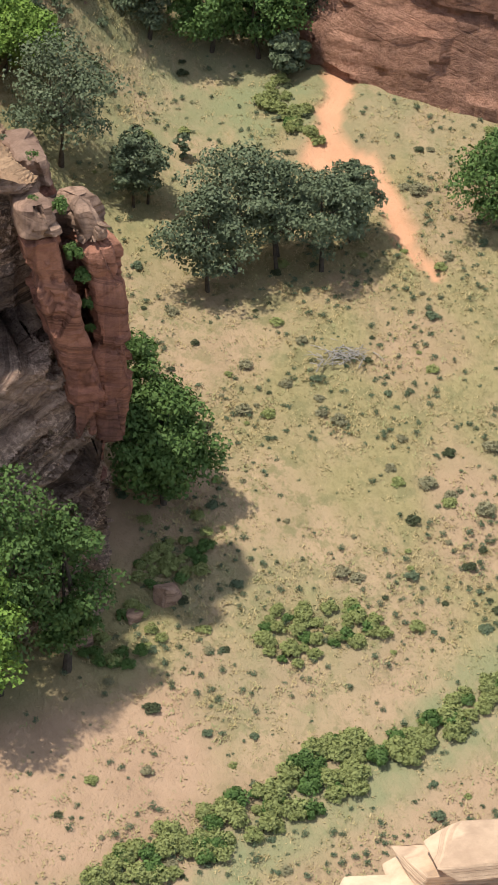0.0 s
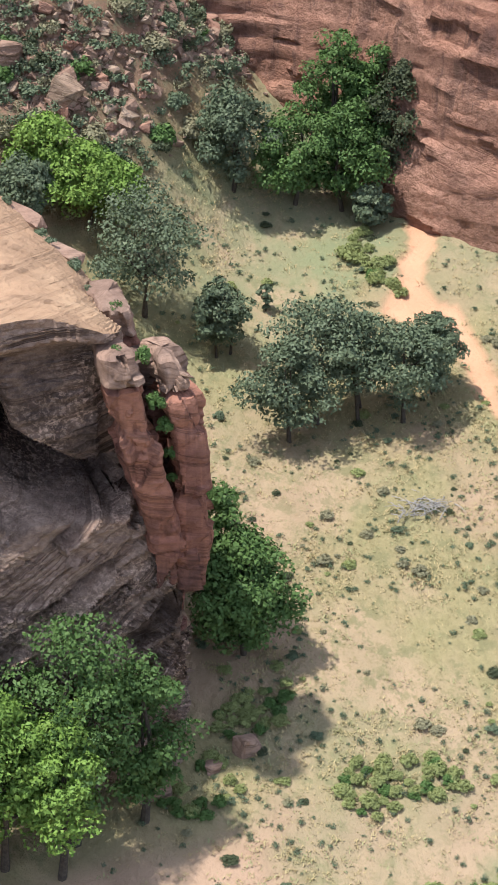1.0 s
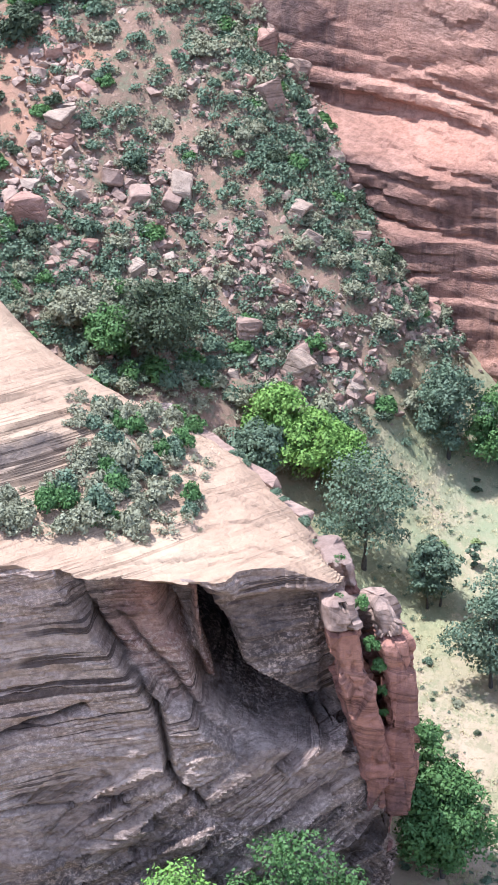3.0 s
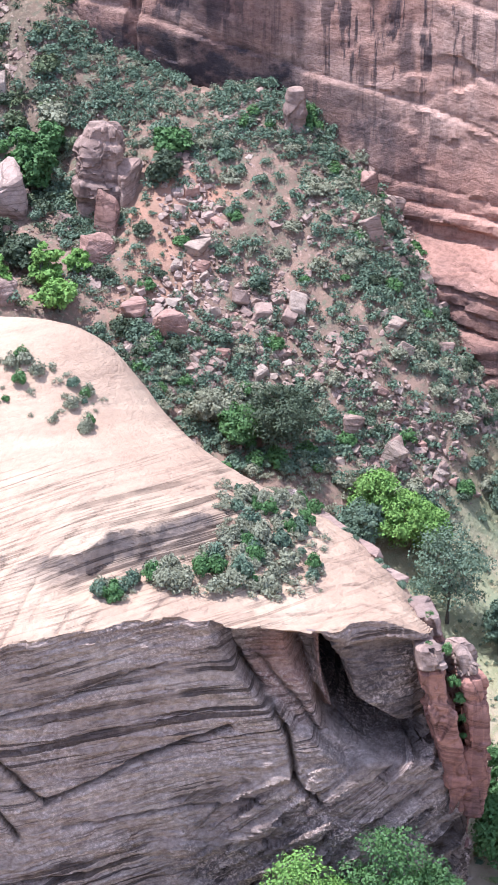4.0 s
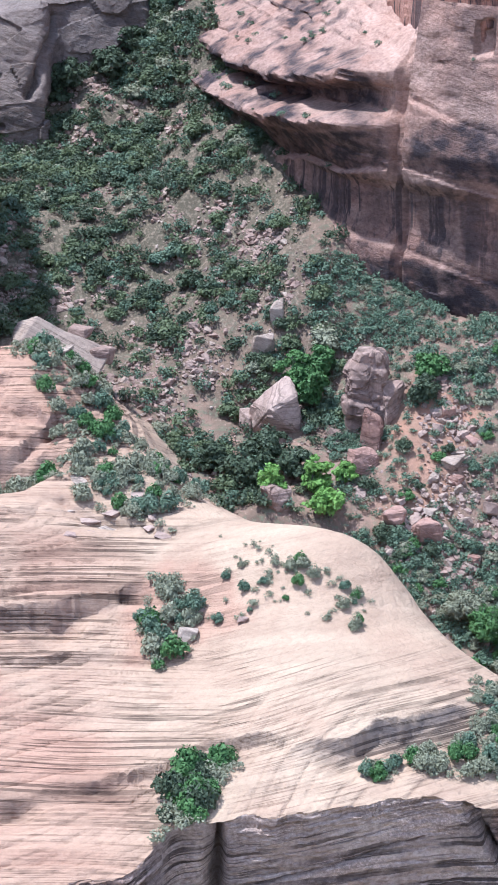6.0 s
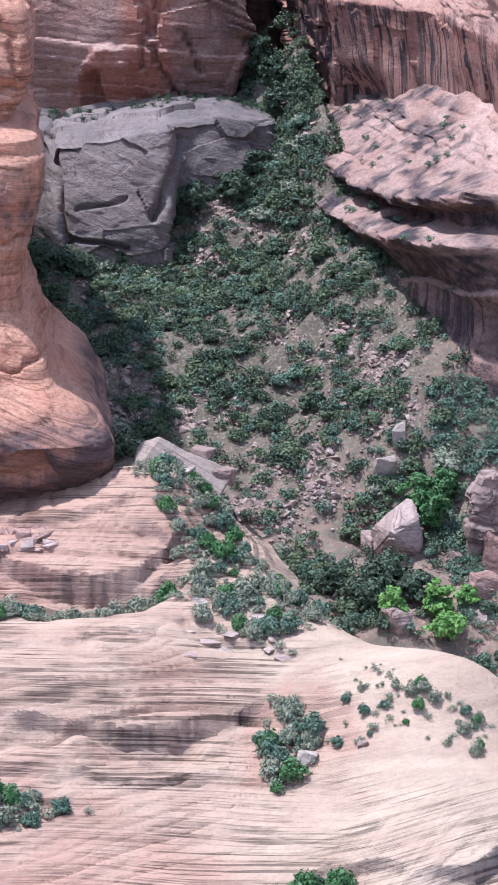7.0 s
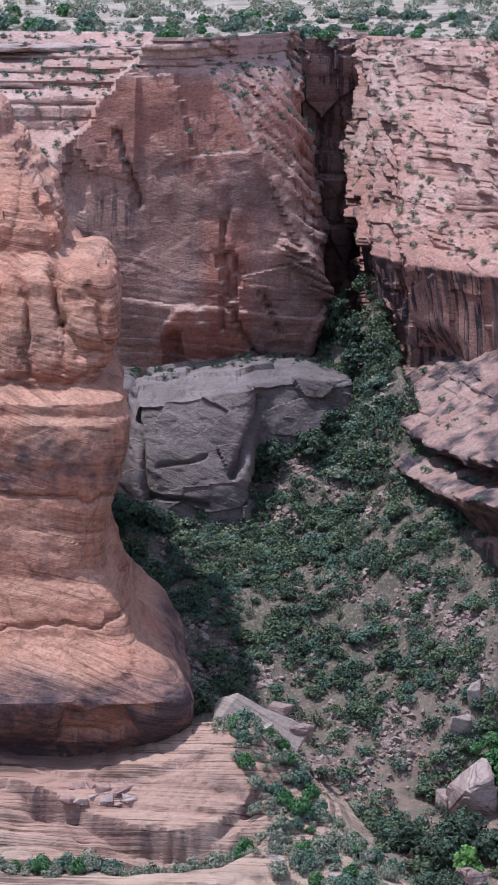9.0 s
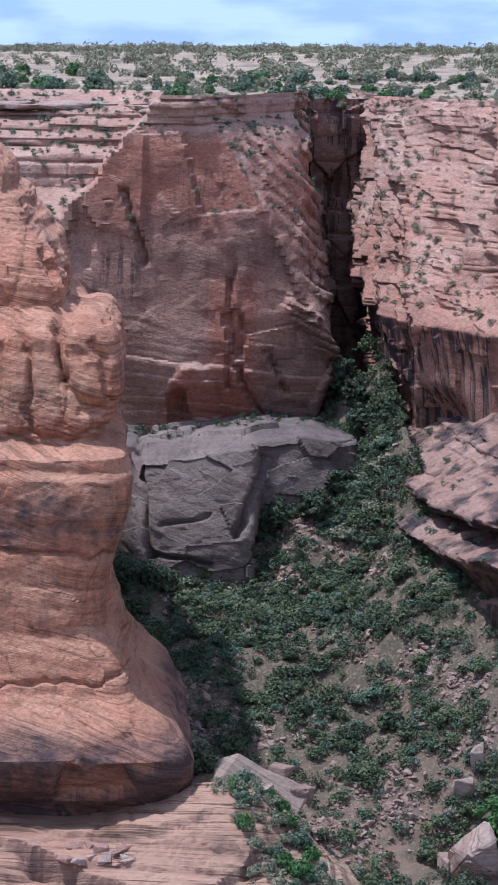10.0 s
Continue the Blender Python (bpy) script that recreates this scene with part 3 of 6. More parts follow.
    turned = np.stack([p[..., 0] * ca + p[..., 2] * sa, p[..., 1], p[..., 2] * ca - p[..., 0] * sa], -1)
    ribs = facets(turned, 1.1, 26, (3.0, 1.5, 0.55), 0.6)[0]
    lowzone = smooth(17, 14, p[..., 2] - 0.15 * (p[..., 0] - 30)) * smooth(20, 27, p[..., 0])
    chips = facets(p, 0.8, 36, (2.2, 1, 0.5), 0.5)[0]
    push += on * (0.75 * ribs * lowzone + 0.14 * chips + 0.22 * slabs * smooth(16, 12, p[..., 2]) + 0.2 * fbm(p, 5, 4, 21) + 0.08 * fbm(p, 0.9, 3, 23) + 0.3 * smooth(15, 11, p[..., 2]) * fbm(p, 1.3, 3, 24, (1.6, 1, 0.7)))
    apron = smooth(155, 148, p[..., 1] - 0.25 * p[..., 0] + 3)
    top = beds(p, 0.34, 15, (0.25, -0.6), 0.9, 0.5)
    push += slick * ((0.04 + 0.09 * apron) * top + 0.16 * fbm(p, 7, 3, 25) + 0.05 * fbm(p, 0.8, 3, 27) + apron * 0.25 * fbm(p, 2.0, 3, 28))
    ledge = beds(p, 1.5, 19, (0.02, 0.03), 0.7, 0.6)
    leftside = smooth(11, 3, p[..., 0])
    thinbed = beds(p, 0.33, 18, (0.015, 0.0), 0.5, 0.7)
    push += slick * leftside * (0.34 * ledge + 0.2 * thinbed)
    shelf = np.zeros(g.shape[:2])
    nook_shade = np.zeros(g.shape[:2])
    # a low step under the swirl, its face darkened with painted shade
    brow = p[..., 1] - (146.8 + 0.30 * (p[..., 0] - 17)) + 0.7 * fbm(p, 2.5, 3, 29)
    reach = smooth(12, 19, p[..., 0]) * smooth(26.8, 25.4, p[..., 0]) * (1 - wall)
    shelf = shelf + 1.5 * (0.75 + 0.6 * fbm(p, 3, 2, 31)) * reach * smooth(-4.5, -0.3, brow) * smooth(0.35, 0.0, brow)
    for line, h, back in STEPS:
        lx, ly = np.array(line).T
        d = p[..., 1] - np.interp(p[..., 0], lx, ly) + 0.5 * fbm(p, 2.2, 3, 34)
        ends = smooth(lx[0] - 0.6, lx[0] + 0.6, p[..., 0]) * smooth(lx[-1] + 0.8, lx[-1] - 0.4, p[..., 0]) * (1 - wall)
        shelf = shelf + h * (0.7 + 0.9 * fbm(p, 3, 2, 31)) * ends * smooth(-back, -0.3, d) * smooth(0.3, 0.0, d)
        nook_shade = np.maximum(nook_shade, ends * smooth(-0.9, -0.2, d) * smooth(0.45, 0.2, d))
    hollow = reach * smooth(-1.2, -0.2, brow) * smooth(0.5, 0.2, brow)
    push[:, nw - 3:nw + 3] *= 0.8
    g = g + n * push[..., None]
    g[..., 2] -= slick * shelf
    g[..., 1] += 13.0 * cave
    g[..., 2] += 2.6 * cave
    nf = grid_normals(g, (0, -0.5, 0.8))
    red = on * np.clip(0.75 * ramp * smooth(16.5, 21, p[..., 2] + fbm(p, 2, 3, 178)) * smooth(26, 28, p[..., 0] + 0.3 * (24 - p[..., 2])) + 0.9 * spine, 0, 1)
    warm = slick * smooth(8, 0, p[..., 0]) * (0.16 + 0.2 * smooth(-0.2, 0.4, fbm(p, 6, 3, 30)) + 0.15 * smooth(160, 150, p[..., 1]) + 0.28 * smooth(179, 184, p[..., 1]))
    # grey also holds painted shade: alcove, brow hollow, ledge feet, steep slickrock
    grey = on * (0.06 + 0.45 * fbm(p, 5, 3, 33) + 0.8 * block + 0.9 * hole + 0.35 * inside(q, [(27.5, 19), (33, 15.5), (31, 14.6), (28, 17)], 0.5) + 0.35 * lowzone - 0.3 * inside(q, [(10, 24), (24, 24), (25, 18.5), (13, 15.5)], 1.5) + 0.3 * smooth(14, 10, q[..., 1])) * (1 - 0.85 * red) + slick * (0.5 * hollow + 0.12 * nook_shade + 0.3 * smooth(0.7, 0.3, nf[..., 2]))
    seam = on * 0.5 * np.clip(smooth(-0.25, -0.6, cross) + 0.4 * smooth(-0.3, -0.6, low) * smooth(14.5, 12, p[..., 2]) * smooth(20, 28, p[..., 0]) + 0.8 * smooth(-0.2, -0.5, ribs) * lowzone, 0, 1) + slick * smooth(-0.35, -0.8, top) * (0.05 + 0.25 * apron) + slick * leftside * (smooth(-0.3, -0.8, ledge) + 0.7 * smooth(-0.4, -0.9, thinbed) * smooth(-0.3, 0.2, fbm(p, 5, 3, 38)))
    patch = slick * 0.4 * inside(p[..., :2] + 0.8 * fbm(p, 2, 3, 32)[..., None], [(4.5, 159), (9.5, 159.4), (13, 160), (12, 164), (8, 168), (5, 166)], 0.8)
    # the cave takes the full dark tone, as shade put into its colour
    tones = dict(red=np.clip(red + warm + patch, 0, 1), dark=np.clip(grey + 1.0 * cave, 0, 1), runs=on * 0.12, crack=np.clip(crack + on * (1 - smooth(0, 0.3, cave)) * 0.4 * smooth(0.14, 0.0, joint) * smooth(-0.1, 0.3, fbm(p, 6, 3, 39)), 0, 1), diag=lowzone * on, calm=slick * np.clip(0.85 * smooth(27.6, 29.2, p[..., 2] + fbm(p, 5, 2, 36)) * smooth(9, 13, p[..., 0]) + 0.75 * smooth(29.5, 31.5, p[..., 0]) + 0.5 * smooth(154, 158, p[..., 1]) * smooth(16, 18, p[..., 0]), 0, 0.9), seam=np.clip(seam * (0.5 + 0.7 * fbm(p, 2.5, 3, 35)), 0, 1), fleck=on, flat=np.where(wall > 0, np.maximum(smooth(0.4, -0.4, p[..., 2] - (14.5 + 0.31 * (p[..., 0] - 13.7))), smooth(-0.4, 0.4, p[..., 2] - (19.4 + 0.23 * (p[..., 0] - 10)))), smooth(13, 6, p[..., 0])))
    TOP_PLACES.append(g[:, nw:].reshape(-1, 3))
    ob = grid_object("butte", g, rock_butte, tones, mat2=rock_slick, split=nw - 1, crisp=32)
    return tagged(ob, "pale rounded sandstone butte with dark alcove wall", "rock formation", kind="structure")


build_butte()


# ---- cliffs: a line in plan, raised, and pushed in or out along its normal ----
def ribbon(name, plan, z0, z1, ns, nz, offset, mat, tones, label, out=(0, -1, 0), zpow=1.0, scatter=None):
    s = np.linspace(0, 1, ns)
    line = curve_at(plan, s)
    tang = np.gradient(line, axis=0)
    tang /= np.linalg.norm(tang, axis=1, keepdims=True)
    nrm = np.stack([tang[:, 1], -tang[:, 0]], -1)
    if (nrm * np.array(out)[:2]).sum(1).mean() < 0:
        nrm = -nrm
    z = z0 + (z1 - z0) * np.linspace(0, 1, nz) ** zpow
    P = np.zeros((ns, nz, 3))
    P[..., :2] = line[:, None]
    P[..., 2] = z[None]
    S = np.broadcast_to(s[:, None], (ns, nz))
    off = offset(P, S)
    g = P.copy()
    if isinstance(off, tuple):
        g[..., :2] += nrm[:, None] * off[0][..., None]
        g[..., 1] += off[1]
    elif off.ndim == 3:
        g = off
    else:
        g[..., :2] += nrm[:, None] * off[..., None]
    nf = grid_normals(g, (out[0], out[1], 0.3))
    t = tones(g, S, nf)
    flat = beds(g, 1.1, 131, (0.05, 0.02), 1.6, 0.5)
    t.setdefault("seam", smooth(-0.3, -0.7, flat) * 0.6 * smooth(0.1, 0.5, fbm(g, 7, 3, 132)))
    ob = grid_object(name, g, mat, t, crisp=30)
    return tagged(ob, label, "cliff", kind="structure"), g, nf


SIDE_LINE = [(13.6, 292), (14.2, 278), (15, 266), (16.2, 254), (18.2, 243), (21, 230), (24.4, 217.5), (28.5, 211), (33, 206.6), (40, 203), (47, 200), (54.2, 195.2), (59.2, 189), (63, 180), (65, 173.5), (72, 168), (84, 161), (120, 150)]
UPPER_LINE = [(13.4, 330), (13.6, 300), (14.4, 284), (16.5, 274.5), (20, 268.5), (25, 258), (28, 243), (29.6, 228), (31, 216), (34, 210), (40, 206), (47, 202), (60, 196), (90, 182)]


def bench_level(p):
    """Counts the edges of the two benches from below: 0 the seam, 1 and 3 the lips, 2 and 4 their inner corners."""
    x, z = p[..., 0], p[..., 2] + 0.35 * fbm(p, 4, 3, 42)
    rows = [np.interp(x, [13, 15.7, 21.3, 25, 28.2, 36], v) for v in ([46.8, 46.4, 46.0, 47.0, 47.9, 47.4], [48.4, 48.2, 49.5, 51.2, 51.8, 51.5], [50.2, 50.0, 50.7, 52.1, 52.6, 52.4], [50.9, 51.2, 52.9, 55.4, 56.4, 56.4], [54.2, 54.4, 55.5, 56.9, 57.6, 57.6])]
    u = (z - rows[0]) / 1.5
    for k in range(4):
        u = np.where(z > rows[k], k + np.clip((z - rows[k]) / (rows[k + 1] - rows[k]), 0, 1), u)
    return np.where(z > rows[4], 4 + (z - rows[4]) / 2.5, u)


def side_offset(P, S):
    x, y, z = P[..., 0], P[..., 1], P[..., 2]
    head = smooth(24, 17, x)              # the part that closes the canyon's head
    o = -(0.06 + 0.08 * smooth(38, 44, x)) * (z - 40) + (0.22 * (np.minimum(z, 50) - 46) - 0.2 * np.maximum(z - 50, 0)) * smooth(24, 31, x) * smooth(44, 37, x)
    # two slickrock benches with hollows beneath them
    u = bench_level(P)
    near = smooth(29.5, 25.5, x)
    o = o + near * np.interp(u, [-8, -0.3, -0.02, 0.05, 0.5, 0.95, 1.15, 1.6, 2.0, 2.1, 2.5, 2.75, 3.0, 3.2, 4.0, 5.0, 6.5], [0.4, 0.8, 0.9, 0.0, 1.2, 3.0, 3.2, 1.6, -0.1, -1.2, -1.0, 1.2, 1.5, 1.0, -3.2, -6.5, -12.0])
    o = o + 0.8 * fbm(P, 12, 3, 45) + 0.12 * fbm(P, 2.5, 4, 46, (1, 1, 0.6)) * (0.5 + head)
    o = o + head * 0.4 * beds(P, 0.7, 44, (0.05, 0.03), 0.8, 0.5) * smooth(47, 49, z)
    # rounded slickrock at the foot, far to the right
    foot = smooth(44, 48, x) * smooth(62, 56, x)
    o = o + foot * (3.6 * smooth(28.0, 25.2, z + 0.8 * fbm(P, 6, 3, 50)) + 0.8 * beds(P, 1.1, 48, (0.12, 0.0), 0.8, 0.5) * smooth(31, 28, z))
    o = o + smooth(44, 52, x) * 0.16 * beds(P, 0.8, 49, (-0.3, 0.0), 0.8, 0.4) * smooth(34, 30, z)
    # large smooth faces with slanting seams
    mid = smooth(23, 27, x)
    for z_a, drop in ((54.3, 0.31), (48.6, 0.2), (41.4, 0.24), (35.2, 0.2)):
        line = z - (z_a - drop * (x - 28)) + 0.5 * fbm(P, 8, 2, 52)
        o = o + mid * (0.16 * smooth(0.10, -0.10, line) - 0.12 * np.exp(-((line - 0.2) / 0.12) ** 2))
    big, _ = facets(P, 6.5, 53, (1, 1, 1.3), 0.35)
    small, _ = facets(P, 2.0, 55, (1.3, 1.3, 0.7), 0.5)
    o = o + mid * (0.1 + 0.12 * smooth(44, 50, x)) * big + (0.14 + 0.1 * head + 0.1 * smooth(44, 50, x) + 0.15 * smooth(60, 64, x)) * small + near * (0.34 * beds(P, 0.5, 44, (0.05, 0.03), 0.6, 0.5) + 0.5 * fbm(P, 3, 4, 148)) * smooth(0.9, 1.1, u)
    q = P[..., [0, 2]]
    o = o - 0.9 * inside(q, [(28.1, 62), (28.9, 62), (29.3, 48), (29.2, 38), (28.8, 38), (28.5, 48)], 0.2) - 0.9 * inside(q, [(33.8, 58), (35.4, 58.2), (35.2, 61), (33.9, 60.6)], 0.2)
    hollow = smooth(47.5, 46.0, z) * smooth(40, 44, z) * smooth(20, 25, x) * smooth(40, 33, x)
    return o - 1.4 * hollow * (0.7 + 0.3 * fbm(P, 5, 3, 54))


def side_tones(g, S, nf):
    x, z = g[..., 0], g[..., 2]
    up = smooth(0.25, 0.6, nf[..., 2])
    # upper right held paler, as sunlight put into the tone
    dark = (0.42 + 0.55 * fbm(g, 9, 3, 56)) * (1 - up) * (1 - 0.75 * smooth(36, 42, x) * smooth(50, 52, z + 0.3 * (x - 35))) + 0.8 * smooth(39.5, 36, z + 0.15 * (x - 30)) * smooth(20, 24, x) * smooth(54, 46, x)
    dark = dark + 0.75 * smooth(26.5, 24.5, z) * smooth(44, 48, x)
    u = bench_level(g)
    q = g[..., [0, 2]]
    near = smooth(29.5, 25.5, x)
    # bench faces carry painted shade beneath their lips; tops are mottled
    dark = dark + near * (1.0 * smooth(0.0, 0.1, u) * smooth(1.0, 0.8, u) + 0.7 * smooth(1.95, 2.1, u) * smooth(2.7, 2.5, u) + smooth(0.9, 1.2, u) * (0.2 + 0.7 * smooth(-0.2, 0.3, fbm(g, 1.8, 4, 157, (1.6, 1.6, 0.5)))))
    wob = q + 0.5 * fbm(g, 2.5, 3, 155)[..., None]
    # varnish patches, deepened with painted shade
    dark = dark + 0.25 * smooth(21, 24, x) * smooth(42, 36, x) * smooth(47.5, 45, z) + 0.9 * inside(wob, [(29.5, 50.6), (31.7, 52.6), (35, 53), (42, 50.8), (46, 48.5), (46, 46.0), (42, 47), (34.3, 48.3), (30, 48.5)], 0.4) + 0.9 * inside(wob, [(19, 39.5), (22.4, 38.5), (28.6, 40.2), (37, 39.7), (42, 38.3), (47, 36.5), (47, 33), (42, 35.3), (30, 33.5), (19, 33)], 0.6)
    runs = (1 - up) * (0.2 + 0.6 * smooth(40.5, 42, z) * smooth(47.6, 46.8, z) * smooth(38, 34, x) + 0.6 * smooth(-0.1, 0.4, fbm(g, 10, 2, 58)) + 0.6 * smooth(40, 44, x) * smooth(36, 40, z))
    red = 0.4 * smooth(42, 48, x) * smooth(36, 31, z) + (1 - up) * 0.35 * smooth(0.0, 0.5, fbm(g, 7, 3, 59)) + 0.35 * smooth(62, 70, z) * smooth(26, 18, x)
    _, joint = facets(g, 5.0, 153, (1.2, 1.2, 1.3))
    # left darker, right paler: shade and sun glare put into the tones
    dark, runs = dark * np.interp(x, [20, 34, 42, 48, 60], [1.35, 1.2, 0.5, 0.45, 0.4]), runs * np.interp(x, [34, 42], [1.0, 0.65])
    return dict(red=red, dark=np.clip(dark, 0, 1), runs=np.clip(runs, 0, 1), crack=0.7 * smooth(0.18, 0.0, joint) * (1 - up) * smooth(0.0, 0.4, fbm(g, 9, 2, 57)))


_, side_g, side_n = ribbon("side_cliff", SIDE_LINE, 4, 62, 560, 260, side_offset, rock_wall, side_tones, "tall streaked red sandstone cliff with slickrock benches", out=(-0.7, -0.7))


def upper_offset(P, S):
    """Streaked wall above the benches; over 66 m it lies back in rounded steps to the rim."""
    x, y, z = P[..., 0], P[..., 1], P[..., 2]
    lay = np.maximum(z - 66.0, 0)
    far = smooth(31, 27, x)
    o = np.where(z < 66, 0.2 * (z - 66), -0.05 * (z - 66)) * smooth(34, 28, x)
    o = o + far * (0.5 * facets(P, 4.0, 41, (2.2, 2.4, 0.5), 0.4)[0] + 0.5 * beds(P, 1.5, 43, (0.06, 0.03), 2.5, 0.5) * smooth(-0.2, 0.3, fbm(P, 6, 2, 49)) + 0.25 * beds(P, 0.55, 143, (0.06, 0.03), 1.6, 0.5) + 1.3 * (0.4 - np.abs(fbm(P, 6, 3, 40, (1.5, 1.5, 0.8)))) + 1.6 * fbm(P, 9, 3, 240)) * smooth(65, 68, z)
    o = o + 0.9 * fbm(P, 11, 3, 145) + 0.1 * fbm(P, 2.2, 4, 146) + 0.5 * facets(P, 5.0, 147, (1, 1, 2.2), 0.4)[0]
    ribs = smooth(18.5, 15.5, x) * smooth(54, 58, z)
    o = o + ribs * (1.0 * fbm(P, 3.5, 3, 47, (1, 1, 4.0)) + 1.3 * facets(P, 2.2, 48, (1, 1, 1.8), 0.6)[0])
    o = o - 1.6 * smooth(16, 17.5, x) * smooth(22, 19, x) * smooth(60, 55.5, z)
    return o, far * (lay * 1.45 + 4.0 * fbm(P, 13, 3, 149) * smooth(66, 70, z)) + (1 - far) * np.maximum(z - 82, 0) * 1.2


def upper_tones(g, S, nf):
    x, z = g[..., 0], g[..., 2]
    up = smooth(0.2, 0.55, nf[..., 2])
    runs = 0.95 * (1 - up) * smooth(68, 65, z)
    # the last term paints the slot's shade onto this wall
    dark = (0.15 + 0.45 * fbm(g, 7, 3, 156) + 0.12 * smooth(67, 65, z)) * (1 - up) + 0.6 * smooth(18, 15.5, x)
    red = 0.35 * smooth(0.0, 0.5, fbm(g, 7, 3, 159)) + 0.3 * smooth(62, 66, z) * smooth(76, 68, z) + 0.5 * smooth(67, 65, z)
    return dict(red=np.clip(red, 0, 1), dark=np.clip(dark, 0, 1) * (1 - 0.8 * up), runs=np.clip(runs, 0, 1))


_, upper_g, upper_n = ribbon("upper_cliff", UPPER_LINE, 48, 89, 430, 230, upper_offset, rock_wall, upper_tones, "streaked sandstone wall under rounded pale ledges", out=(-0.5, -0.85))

HEAD_LINE = [(-140, 300), (-60, 297), (-30, 289), (-18, 285.5), (-8, 282.5), (2, 281), (7.5, 281.5), (9.6, 284), (10.4, 292), (10.6, 312), (10.8, 330)]


def head_offset(P, S):
    x, y, z = P[..., 0], P[..., 1], P[..., 2]
    main = smooth(0.995, 0.86, S)
    o = -0.10 * (z - 52)
    # the buttress narrows upwards on its right, in a ribbed lit shoulder
    edge = np.interp(z, [52, 57, 63, 74, 83.5, 87], [9.4, 9.0, 9.8, 7.7, 4.0, -1.0])
    over = np.maximum(x - edge, 0) * (S < 0.93)
    bevel = np.maximum(x - np.interp(z, [64, 70, 76, 82, 87], [8.6, 5.6, 2.2, -1.5, -6.0]) - 0.8 * fbm(P, 5, 3, 160), 0) * smooth(63, 66, z) * (S < 0.93)
    dy = np.minimum(over * 2.2 + bevel * 1.1, 28)
    o = o + smooth(0.2, 1.5, bevel) * (0.9 * beds(P, 1.5, 161, (0.75, 0.0), 0.9, 0.5) + 0.4 * fbm(P, 2.0, 3, 162))
    # left of the buttress the top lies back in terraces of thin ledges
    left = smooth(0.35, -0.35, x - np.interp(z, [73, 76, 81, 86, 90], [-27, -23, -17.5, -13.2, -10]) + 2.4 * fbm(P, 4, 4, 163))
    zt = z + 0.5 * fbm(P, 7, 2, 164)
    dy = dy + left * np.interp(zt, [74, 76, 78.6, 82.4, 83.4, 84.2, 85.0, 85.6, 86.4, 87.0, 90], [0, 1.0, 8.5, 9.2, 12.5, 12.8, 15.5, 15.8, 19, 19.3, 30])
    o = o + left * (0.9 * beds(P, 0.8, 64, (0, 0), 0.6, 0.5) * smooth(82, 83, zt) + 0.5 * beds(P, 1.6, 165, (0, 0), 0.4, 0.6) * smooth(78, 79, zt)) + (1 - left) * main * 0.9 * beds(P, 0.9, 63, (0.0, 0.0), 0.5, 0.6) * smooth(85.5, 86.5, z)
    # hollow base, big flakes, and an arch
    o = o - 2.5 * smooth(60, 53, z) * main
    o = o + 1.0 * fbm(P, 14, 3, 65) + 0.1 * fbm(P, 3, 4, 66)
    o = o + main * (0.8 * facets(P, 7.0, 67, (1, 1, 1.5), 0.35)[0] + 0.25 * facets(P, 2.2, 167, (1, 1, 1.3), 0.5)[0])
    q = P[..., [0, 2]]
    arch = inside(q, [(-11.5, 52), (-10.8, 56.5), (-7.5, 60), (-5.8, 60.5), (-4.2, 58), (-3.4, 52)], 0.35)
    o = o + 0.7 * arch - 1.5 * inside(q, [(-9.6, 52.2), (-9.4, 56.5), (-7.7, 57.8), (-6.6, 52.5)], 0.3)
    fins = inside(q, [(4.5, 68), (7.5, 66), (9.8, 62), (9.6, 59.5), (7.0, 63.0), (3.5, 66.5)], 0.6)
    o = o + fins * (0.8 + 1.0 * beds(P, 0.9, 68, (0.55, 0), 0.4, 0.6))
    o = o + 0.35 * beds(P, 0.9, 69, (0.1, 0.0), 1.4, 0.3) * smooth(66, 60, z) * main
    # the slot's back wall is blocky
    slot = smooth(0.93, 0.97, S)
    o = o + slot * 0.9 * beds(P, 3.0, 70, (0, 0), 0.8, 0.4)
    for a, b, w, h in (((-15, 79), (-12.5, 71), 0.3, 1.2), ((-2.2, 73), (-2.4, 58), 0.22, 1.0), ((-0.9, 66), (-1.0, 58.5), 0.2, 0.7), ((1.8, 62), (4.2, 57.5), 0.25, 0.9), ((-1.5, 60), (2.0, 53.5), 0.3, 1.2), ((-20, 66), (-10, 64), 0.15, 0.15)):
        d, t = along(q + 0.4 * fbm(P, 3, 3, 71)[..., None], a, b)
        o = o - h * np.exp(-(d / w) ** 2) * main
    return o, dy


